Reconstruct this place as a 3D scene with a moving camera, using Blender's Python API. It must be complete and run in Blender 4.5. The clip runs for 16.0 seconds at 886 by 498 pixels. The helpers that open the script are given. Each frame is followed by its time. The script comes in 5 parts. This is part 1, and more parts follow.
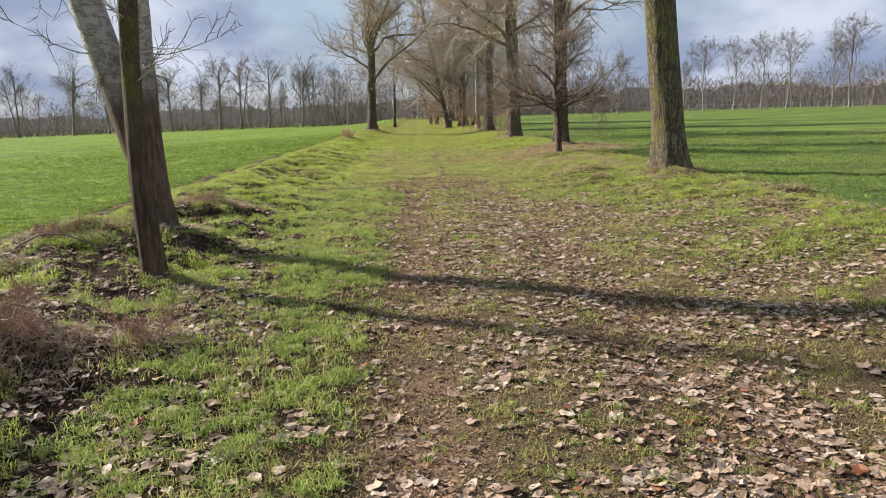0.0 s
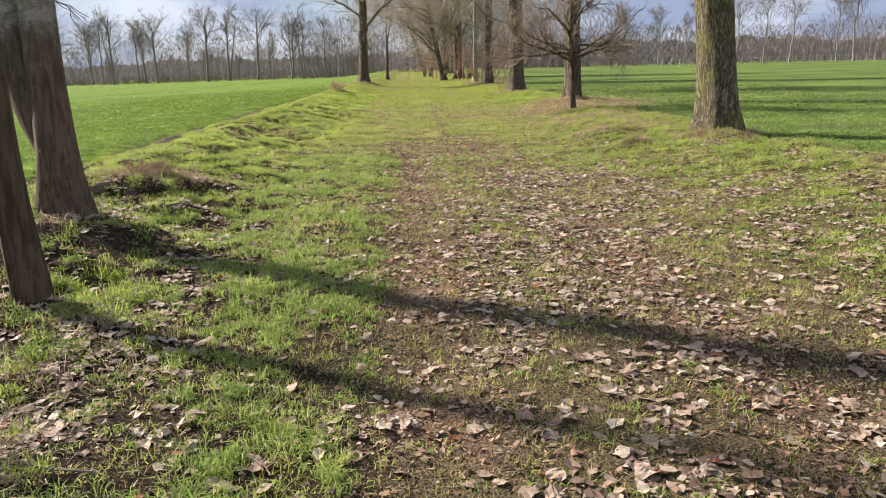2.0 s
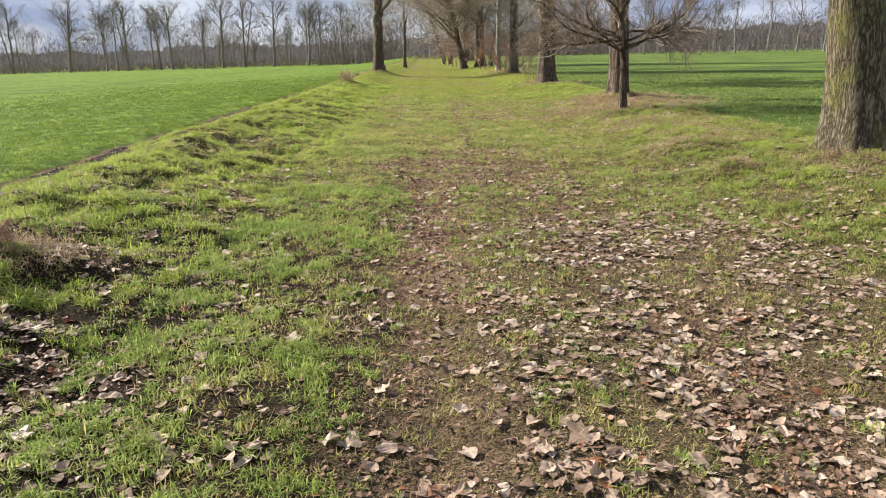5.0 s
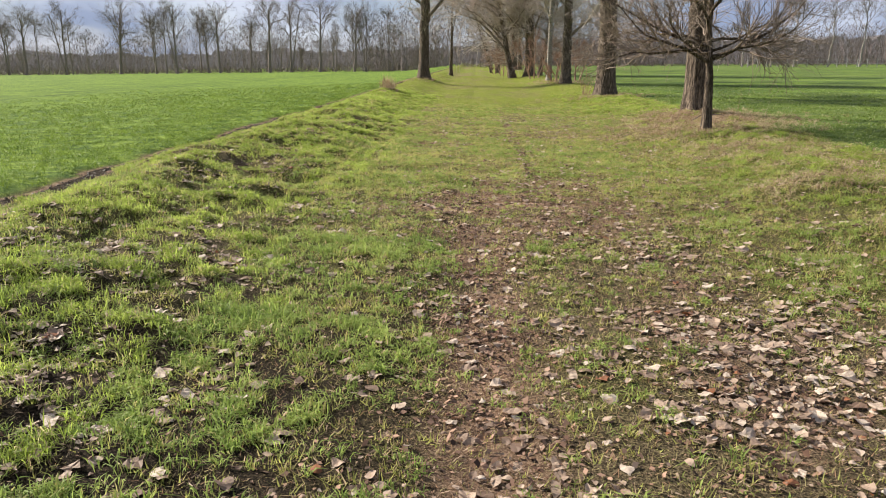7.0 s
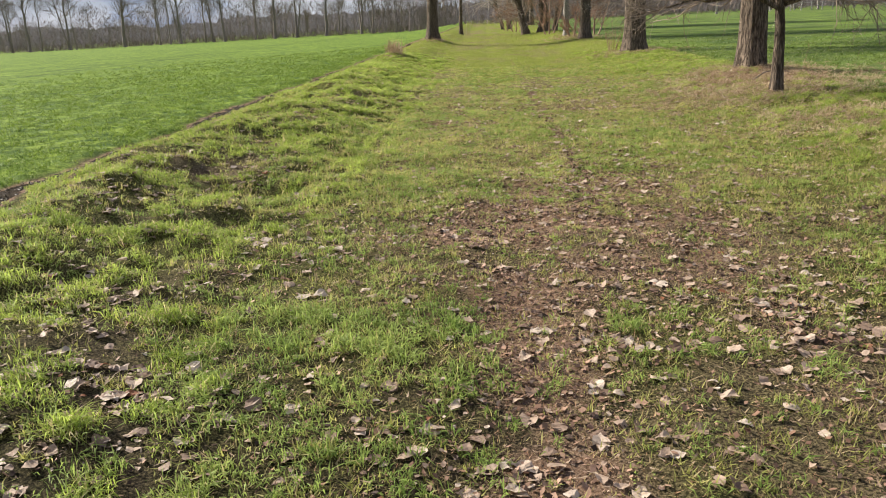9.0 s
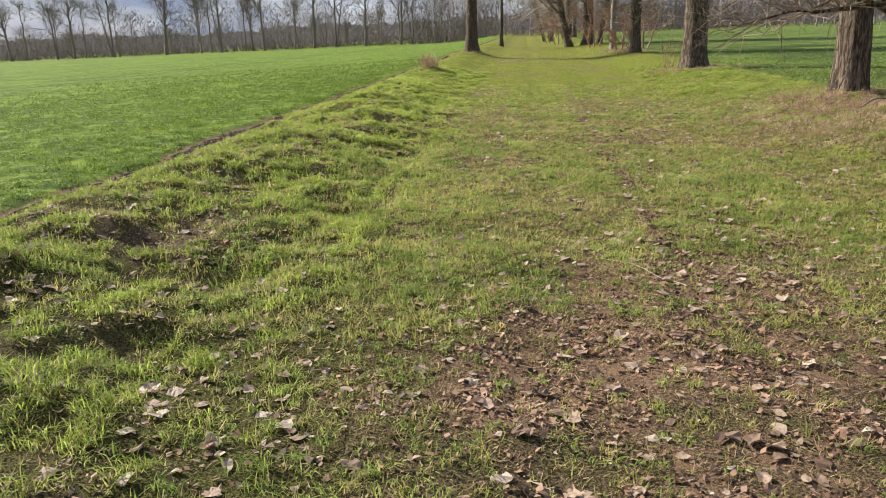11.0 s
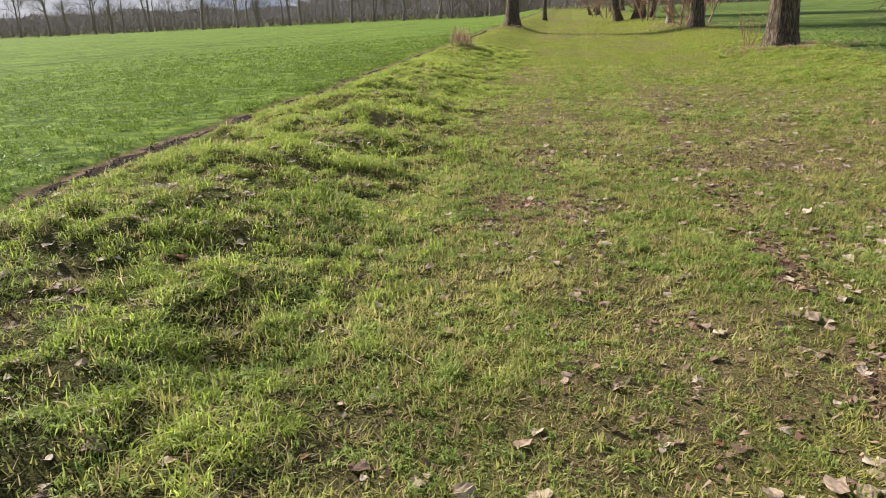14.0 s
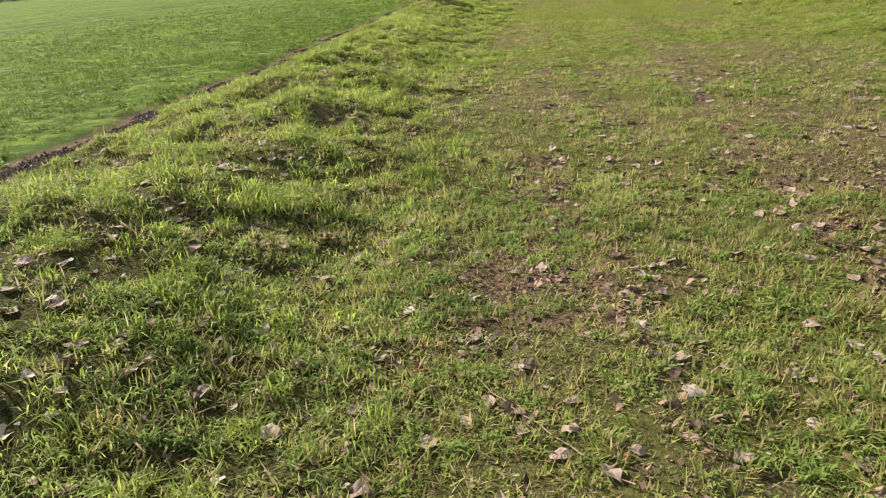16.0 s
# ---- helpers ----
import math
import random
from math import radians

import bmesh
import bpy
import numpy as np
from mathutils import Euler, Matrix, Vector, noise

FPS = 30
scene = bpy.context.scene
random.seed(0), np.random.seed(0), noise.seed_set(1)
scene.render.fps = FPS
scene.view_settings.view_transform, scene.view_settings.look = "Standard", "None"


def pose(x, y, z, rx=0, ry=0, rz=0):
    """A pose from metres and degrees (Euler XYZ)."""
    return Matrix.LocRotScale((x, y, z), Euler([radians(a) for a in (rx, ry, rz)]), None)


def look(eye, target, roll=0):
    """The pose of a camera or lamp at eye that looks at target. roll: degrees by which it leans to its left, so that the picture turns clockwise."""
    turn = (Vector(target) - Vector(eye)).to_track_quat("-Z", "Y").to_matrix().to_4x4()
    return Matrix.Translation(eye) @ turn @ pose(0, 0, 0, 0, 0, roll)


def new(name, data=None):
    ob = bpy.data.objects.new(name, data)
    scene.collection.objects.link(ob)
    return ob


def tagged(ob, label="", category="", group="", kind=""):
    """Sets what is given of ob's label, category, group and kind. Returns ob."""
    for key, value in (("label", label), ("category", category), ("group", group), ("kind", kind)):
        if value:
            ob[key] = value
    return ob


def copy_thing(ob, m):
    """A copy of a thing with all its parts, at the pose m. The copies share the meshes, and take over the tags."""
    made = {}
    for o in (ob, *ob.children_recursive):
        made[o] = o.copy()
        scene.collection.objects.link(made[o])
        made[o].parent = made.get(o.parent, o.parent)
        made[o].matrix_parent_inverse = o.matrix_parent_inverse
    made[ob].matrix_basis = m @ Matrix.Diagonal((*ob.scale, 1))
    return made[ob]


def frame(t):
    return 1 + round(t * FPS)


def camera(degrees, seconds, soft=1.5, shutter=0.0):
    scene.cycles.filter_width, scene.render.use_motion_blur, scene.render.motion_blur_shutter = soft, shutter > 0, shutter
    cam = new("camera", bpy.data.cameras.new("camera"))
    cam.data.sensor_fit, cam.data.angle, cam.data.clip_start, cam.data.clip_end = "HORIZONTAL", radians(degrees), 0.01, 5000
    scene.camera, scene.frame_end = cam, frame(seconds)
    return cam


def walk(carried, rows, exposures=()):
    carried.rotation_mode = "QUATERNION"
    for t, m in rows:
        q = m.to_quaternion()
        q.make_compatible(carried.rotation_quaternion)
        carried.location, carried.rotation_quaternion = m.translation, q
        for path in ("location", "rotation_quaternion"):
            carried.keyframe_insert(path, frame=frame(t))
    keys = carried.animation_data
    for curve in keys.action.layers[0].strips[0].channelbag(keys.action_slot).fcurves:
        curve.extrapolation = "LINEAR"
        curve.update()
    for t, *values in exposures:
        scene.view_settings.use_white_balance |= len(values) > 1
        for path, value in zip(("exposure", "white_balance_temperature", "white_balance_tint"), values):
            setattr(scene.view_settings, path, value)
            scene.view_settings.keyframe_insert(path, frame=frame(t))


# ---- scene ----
cam = camera(60.8, 16.0, soft=1.0)
METRES, EYE, TILT, LEAN, TURN = 19.5, 1.5, 0.0, 0.0, -1.7
ROWS = [
    (0.0, 0.0, 0.0, 0.0, -0.16, -10.25, 0.89),
    (0.5, -0.0044, 0.0294, -0.0001, 0.33, -10.78, 0.83),
    (1.0, -0.0056, 0.0607, -0.0009, 1.14, -12.55, 0.9),
    (1.5, -0.0091, 0.0918, -0.0025, 0.75, -12.99, 0.81),
    (2.0, -0.0104, 0.1233, -0.003, -0.7, -13.71, 0.56),
    (2.5, -0.0115, 0.156, -0.0012, -1.34, -13.72, 1.44),
    (3.0, -0.0112, 0.1875, -0.0001, -1.67, -14.36, 2.15),
    (3.5, -0.0078, 0.2199, 0.0002, -1.62, -14.79, 2.13),
    (6.0, -0.0174, 0.3729, 0.001, 2.91, -14.39, -1.18),
    (6.5, -0.0196, 0.4049, 0.0002, 4.06, -14.05, -0.76),
    (7.0, -0.023, 0.4372, -0.0005, 4.1, -14.08, -0.6),
    (7.5, -0.0272, 0.4697, 0.0013, 3.67, -14.16, 1.25),
    (8.0, -0.0326, 0.5001, 0.0013, 3.62, -16.53, 1.98),
    (10.5, -0.0392, 0.6544, 0.0023, 7.15, -17.17, 1.16),
    (11.0, -0.044, 0.6848, 0.0017, 7.65, -16.18, 1.26),
    (11.5, -0.0506, 0.7155, -0.0002, 8.53, -15.8, 1.59),
    (12.0, -0.0551, 0.7452, -0.0012, 10.25, -15.7, 2.11),
    (12.5, -0.0577, 0.7768, -0.0026, 11.9, -17.22, 2.31),
    (13.0, -0.0586, 0.8086, -0.0031, 11.49, -17.53, 2.29),
    (13.5, -0.0558, 0.8408, -0.0025, 11.17, -17.97, 1.7),
    (14.0, -0.0602, 0.8717, -0.0032, 10.63, -17.91, 1.4),
    (14.5, -0.0634, 0.902, -0.0037, 9.78, -17.98, 1.74),
    (15.0, -0.0677, 0.9326, -0.0026, 9.52, -19.21, 1.97),
    (15.5, -0.0732, 0.9609, -0.0044, 9.38, -22.11, 2.38),
    (16.0, -0.0747, 0.9933, -0.0039, 9.08, -21.45, 3.25),
]
walk(cam, [(t, pose(0, 0, EYE, TILT, LEAN, TURN) @ pose(METRES * x, METRES * y, METRES * z, 90 + pitch, roll, yaw)) for t, x, y, z, yaw, pitch, roll in ROWS], exposures=[(0.0, 1.09), (1.5, 1.24), (2.5, 1.32), (3.5, 1.30), (6.0, 1.16), (8.0, 1.12), (10.5, 1.04), (13.0, 0.98), (14.5, 1.02), (16.0, 1.02)])

# ---- world, sun ----
SUN_ELEV, SUN_LEFT = 31.0, 61.0            # degrees above the horizon; degrees to the left of the lane's axis
sun_way = Vector((-math.sin(radians(SUN_LEFT)) * math.cos(radians(SUN_ELEV)), math.cos(radians(SUN_LEFT)) * math.cos(radians(SUN_ELEV)), math.sin(radians(SUN_ELEV))))
sun_data = bpy.data.lights.new("sun", "SUN")
sun_data.energy, sun_data.angle, sun_data.color = 5.0, radians(3.0), (1.0, 0.93, 0.82)
sun = new("sun", sun_data)
sun.matrix_world = look(sun_way * 60, (0, 0, 0))


class Nodes:
    """Short hand for building a node tree."""

    def __init__(self, tree):
        self.tree = tree
        tree.nodes.clear()

    def add(self, kind, **kw):
        n = self.tree.nodes.new(kind)
        for key, value in kw.items():
            if key in n.inputs:
                self.set(n.inputs[key], value)
            else:
                setattr(n, key, value)
        return n

    def set(self, socket, value):
        if isinstance(value, bpy.types.NodeSocket):
            self.tree.links.new(value, socket)
        elif isinstance(value, bpy.types.Node):
            self.tree.links.new(value.outputs[0], socket)
        else:
            socket.default_value = value

    def math(self, op, a, b=0.5, c=0.5, clamp=False):
        n = self.add("ShaderNodeMath", operation=op, use_clamp=clamp)
        for socket, v in zip(n.inputs, (a, b, c)):
            self.set(socket, v)
        return n.outputs[0]

    def mix(self, fac, a, b, blend="MIX"):
        n = self.add("ShaderNodeMix", data_type="RGBA", blend_type=blend)
        self.set(n.inputs[0], fac)
        for socket, v in ((n.inputs[6], a), (n.inputs[7], b)):
            self.set(socket, (*v, 1) if isinstance(v, tuple) and len(v) == 3 else v)
        return n.outputs[2]

    def noise(self, vec, scale, detail=4.0, rough=0.55, dist=0.0):
        n = self.add("ShaderNodeTexNoise", Scale=scale, Detail=detail, Roughness=rough, Distortion=dist)
        if vec is not None:
            self.set(n.inputs["Vector"], vec)
        return n.outputs[0]

    def ramp(self, fac, lo, hi):
        n = self.add("ShaderNodeMapRange", interpolation_type="SMOOTHSTEP")
        self.set(n.inputs[0], fac)
        self.set(n.inputs[1], lo)
        self.set(n.inputs[2], hi)
        return n.outputs[0]

    def scaled(self, vec, sx, sy, sz):
        n = self.add("ShaderNodeMapping")
        self.set(n.inputs[0], vec)
        n.inputs["Scale"].default_value = (sx, sy, sz)
        return n.outputs[0]


world = bpy.data.worlds.new("winter_sky")
scene.world = world
world.use_nodes = True
w = Nodes(world.node_tree)
sky = w.add("ShaderNodeTexSky", sky_type="NISHITA", sun_disc=False, sun_elevation=radians(SUN_ELEV), sun_rotation=radians(-SUN_LEFT), air_density=1.0, dust_density=0.4, ozone_density=1.2)
way = w.add("ShaderNodeTexCoord").outputs["Generated"]
parts_of_way = w.add("ShaderNodeSeparateXYZ", Vector=way)
lift = w.math("ADD", w.math("MAXIMUM", parts_of_way.outputs[2], 0.0), 0.38)
flat = w.add("ShaderNodeCombineXYZ", X=w.math("DIVIDE", parts_of_way.outputs[0], lift), Y=w.math("DIVIDE", parts_of_way.outputs[1], lift), Z=0.3)
big = w.noise(flat.outputs[0], 1.5, 5.0, 0.5, 0.15)
puff = w.noise(flat.outputs[0], 2.6, 5.0, 0.5, 0.1)
low_sky = w.math("SUBTRACT", 1.0, w.ramp(parts_of_way.outputs[2], 0.02, 0.30))
cover = w.math("MAXIMUM", w.ramp(big, 0.36, 0.58), w.math("MULTIPLY", low_sky, 0.85))
cloud_colour = w.mix(w.ramp(puff, 0.36, 0.66), (2.9, 3.5, 5.0), (6.1, 6.6, 7.8))
sky_mix = w.mix(cover, sky.outputs[0], cloud_colour)
background = w.add("ShaderNodeBackground", Color=sky_mix, Strength=0.053)
w.add("ShaderNodeOutputWorld", Surface=background)


# ---- noise and terrain ----
def vnoise(x, y, seed=0):
    """Smooth value noise, 0 to 1, one cell a unit."""
    xi, yi = np.floor(x).astype(np.int64), np.floor(y).astype(np.int64)
    fx, fy = x - xi, y - yi
    fx, fy = fx * fx * (3 - 2 * fx), fy * fy * (3 - 2 * fy)

    def cell(a, b):
        h = (a * 374761393 + b * 668265263 + seed * 1442695041) & 0xFFFFFFFF
        h = ((h ^ (h >> 13)) * 1274126177) & 0xFFFFFFFF
        h = ((h ^ (h >> 16)) * 2246822519) & 0xFFFFFFFF
        return (h ^ (h >> 15)) / 4294967295.0

    low = cell(xi, yi) * (1 - fx) + cell(xi + 1, yi) * fx
    high = cell(xi, yi + 1) * (1 - fx) + cell(xi + 1, yi + 1) * fx
    return low * (1 - fy) + high * fy


def fbm(x, y, seed=0, octaves=3):
    total, size = 0.0, 0.0
    for o in range(octaves):
        total = total + vnoise(x * 2 ** o + 7.3 * o, y * 2 ** o - 3.1 * o, seed + o) * 0.5 ** o
        size += 0.5 ** o
    return total / size


def step(a, b, v):
    k = np.clip((v - a) / (b - a), 0, 1)
    return k * k * (3 - 2 * k)


# bare diggings in the verges: x, y, radius, depth
DIGS = [(-3.25, 20.5, 0.34, 0.10), (-3.2, 19.1, 0.30, 0.06), (-3.2, 18.45, 0.30, 0.06), (-2.6, 19.3, 0.26, 0.05), (-3.5, 26.9, 0.4, 0.07),
        (-2.95, 26.9, 0.3, 0.05), (-3.2, 20.0, 0.3, 0.05), (-1.47, 13.1, 0.22, 0.03), (-3.2, 21.3, 0.3, 0.05), (5.55, 11.0, 0.36, -0.22),
        (-0.43, 19.77, 0.10, 0.04), (-3.6, 24.2, 0.25, 0.05)]
# low mounds: x, y, radius, height
MOUNDS = [(-3.83, 8.2, 0.55, 0.16), (-2.5, 4.5, 0.55, 0.09), (-1.85, 4.85, 0.28, 0.09), (-3.05, 11.0, 0.6, 0.16), (-3.0, 8.6, 0.8, 0.12),
          (5.1, 15.3, 0.9, 0.08), (5.1, 27.3, 1.1, 0.10), (-3.4, 56.8, 1.5, 0.22), (-3.6, 38.8, 0.8, 0.12), (3.6, 15.2, 0.3, 0.12), (3.6, 17.3, 0.7, 0.10)]


def height(x, y):
    """The ground's height."""
    x, y = np.asarray(x, float), np.asarray(y, float)
    near = 1 - 0.8 * step(26, 42, np.abs(y))
    wob = (fbm(y * 0.35, x * 0 + 2, 5) - 0.5) * 0.5
    left_bank, right_bank = step(1.7, 3.6, -x + wob), step(2.4, 5.2, x)
    z = -0.04 + 0.25 * left_bank + 0.28 * right_bank
    z = z - 0.035 * np.exp(-((x + 0.15) / 0.32) ** 2) - 0.03 * np.exp(-((x - 1.55) / 0.35) ** 2)
    rough = 0.2 + 0.7 * step(1.2, 2.6, -x) * (1 - step(4.3, 4.6, -x)) + 0.4 * right_bank * (1 - step(5.2, 6.4, x))
    z = z + near * rough * (0.31 * (fbm(x / 0.62, y / 0.62, 11) - 0.5) + 0.08 * (fbm(x / 0.16, y / 0.16, 21, 2) - 0.5))
    # the furrow along the tilled field, then the fields, which fall away on one side and rise on the other
    edge = 4.62 + 0.22 * (fbm(y * 0.5, x * 0, 31) - 0.5) + 0.26 * (fbm(y * 2.2, x * 0, 33, 2) - 0.5)
    z = z - 0.10 * step(3.8, 4.6, -x) - 0.04 * step(-0.10, 0.06, -x - edge) + 0.04 * step(0.25, 0.48, -x - edge)
    field_l, field_r = np.maximum(-x - 5.0, 0), np.maximum(x - 6.0, 0)
    z = z - 0.0214 * np.minimum(field_l, 260) - 0.006 * np.clip(y - 20, 0, 200) * step(0, 12, field_l)
    z = z + 0.0150 * np.minimum(field_r, 90)
    z = z + 0.05 * (fbm(x / 9, y / 9, 41) - 0.5) * step(0, 6, np.maximum(field_l, field_r))
    for cx, cy, r, d in DIGS:
        q = ((x - cx) ** 2 + (y - cy) ** 2) / r ** 2
        z = z - 0.6 * d * np.exp(-q * 1.9)
    for cx, cy, r, h in MOUNDS:
        q = ((x - cx) ** 2 + (y - cy) ** 2) / r ** 2
        z = z + h * np.exp(-q * 1.6)
    return z


def zones(x, y):
    """Per place: lushness of the grass, bareness of the soil, fallen leaves, tilled field (each 0 to 1)."""
    x, y = np.asarray(x, float), np.asarray(y, float)
    edge = 4.62 + 0.22 * (fbm(y * 0.5, x * 0, 31) - 0.5) + 0.26 * (fbm(y * 2.2, x * 0, 33, 2) - 0.5)
    field = np.maximum(step(0.30, 0.42, -x - edge + 0.16 * (fbm(x * 3, y * 3, 61) - 0.5)), step(-0.25, 0.35, x - 5.75 - 0.5 * (fbm(y * 0.6, x, 51) - 0.5)))
    furrow = step(-0.08, 0.0, -x - edge) * (1 - step(0.26, 0.38, -x - edge))
    patch, fine = fbm(x / 0.8, y / 0.8, 71), fbm(x / 0.22, y / 0.22, 81, 2)
    worn_l = np.exp(-((x - 0.05 + 0.012 * y) / (0.34 + 0.1 * patch)) ** 2) * (1 - 0.75 * step(12.5, 19, y))
    worn_r = np.exp(-((x - 1.75 + 0.035 * y) / 0.5) ** 2) * (1 - 0.6 * step(11, 17, y))
    end_patch = np.exp(-(((x - 0.1) / 1.5) ** 2 + ((y - 16.4) / 1.1) ** 2)) + 0.75 * np.exp(-(((x - 0.5) / 0.8) ** 2 + ((y - 18.1) / 0.6) ** 2)) + 0.9 * np.exp(-(((x + 0.9) / 0.5) ** 2 + ((y - 22.6) / 0.7) ** 2))
    bare = np.clip(0.95 * worn_l + 0.8 * worn_r + end_patch, 0, 1) * step(0.26, 0.56, 0.55 * patch + 0.45 * fine + 0.08)
    for cx, cy, r, d in DIGS:
        bare = np.maximum(bare, 0.66 * np.exp(-(((x - cx) ** 2 + (y - cy) ** 2) / r ** 2) * 2.4) * step(0.30, 0.58, fine))
    late = np.exp(-((x - 0.58) / 0.13) ** 2) * step(16, 19, y) * step(0.40, 0.55, fine * 0.5 + patch * 0.5) + 0.6 * np.exp(-((x + 0.9) / 0.3) ** 2) * step(20, 22, y) * step(0.45, 0.6, patch)
    bare = np.maximum(bare, late)
    bare = (0.62 + 0.16 * step(8, 14, y)) * bare * (1 - 0.7 * step(30, 44, y))
    bare = np.maximum(bare, 0.7 * np.exp(-((x - 5.0) / 1.5) ** 2 - ((y - 26.3) / 2.1) ** 2))
    bare = np.maximum(bare, 0.30 * step(1.3, 2.2, -x) * (1 - step(9, 12.5, y)) * step(0.48, 0.64, patch))
    verge = step(1.5, 2.2, -x) * (1 - step(8, 12, y)) * step(0.40, 0.54, fbm(x / 0.5, y / 0.5, 121))
    bare = np.maximum(bare, furrow)
    strip = np.exp(-((x + 0.98) / 0.55) ** 2) * (1 - step(14, 19, y))
    lush = np.clip(0.25 + 0.75 * strip + 0.75 * verge + 0.35 * step(2.2, 3.6, x) * step(5, 9, y) + 0.15 * step(16.5, 19, y) * step(-1.6, -0.6, x) + 0.55 * step(8, 17, y) * step(0.35, 0.56, fbm(x / 1.7, y / 1.7, 91)) + 0.35 * step(2.0, 3.5, -x) * step(10, 14, y), 0, 1)
    lush = lush * (0.55 + 0.75 * step(0.35, 0.65, patch)) * (1 - bare)
    litter = (0.35 + 0.85 * np.exp(-((x - 1.7) / 1.4) ** 2) + 0.55 * step(1.3, 2.2, -x) * (1 + 0.6 * step(6, 9, y)) + 0.3 * step(2, 3, x) * (1 - step(10, 14, y))) * (1 - 0.93 * step(8.5, 16.5, y)) * (1 - 0.35 * strip) * (1 - 0.5 * np.exp(-((x - 0.05) / 0.38) ** 2))
    litter = litter + 0.5 * np.exp(-((x + 1.9) / 0.8) ** 2 - ((y - 3.2) / 0.8) ** 2)
    litter = np.clip(litter * (0.14 + 1.6 * step(0.42, 0.58, fbm(x / 0.45, y / 0.45, 101))) + 0.035 + 0.20 * bare * step(8, 16, y) * (1 - step(26, 34, y)) + 0.08 * step(9, 13, y) * (1 - step(23, 27, y)) * step(0.42, 0.6, fbm(x / 0.6, y / 0.6, 141)), 0, 1)
    return np.clip(lush, 0, 1), np.clip(bare * (1 - field), 0, 1), litter * (1 - field), field


# ---- materials ----
def material(name):
    m = bpy.data.materials.new(name)
    m.use_nodes = True
    return m, Nodes(m.node_tree)


def finish(k, colour, rough, bump=None, strength=0.4, distance=0.02, spec=0.3, through_light=0.0, glow=0.0):
    shader = k.add("ShaderNodeBsdfPrincipled")
    # pale pinkish emission, set only on the backdrop, where it paints haze
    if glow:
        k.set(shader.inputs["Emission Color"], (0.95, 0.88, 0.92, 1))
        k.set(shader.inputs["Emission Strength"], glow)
    k.set(shader.inputs["Base Color"], (*colour, 1) if isinstance(colour, tuple) else colour)
    k.set(shader.inputs["Roughness"], rough)
    k.set(shader.inputs["Specular IOR Level"], spec)
    if bump is not None:
        b = k.add("ShaderNodeBump", Strength=strength, Distance=distance, Height=bump)
        k.set(shader.inputs["Normal"], b.outputs[0])
    out = shader.outputs[0]
    if through_light:
        t = k.add("ShaderNodeBsdfTranslucent")
        k.set(t.inputs[0], (*colour, 1) if isinstance(colour, tuple) else colour)
        m = k.add("ShaderNodeMixShader", Fac=through_light)
        k.set(m.inputs[1], out)
        k.set(m.inputs[2], t.outputs[0])
        out = m.outputs[0]
    k.add("ShaderNodeOutputMaterial", Surface=out)


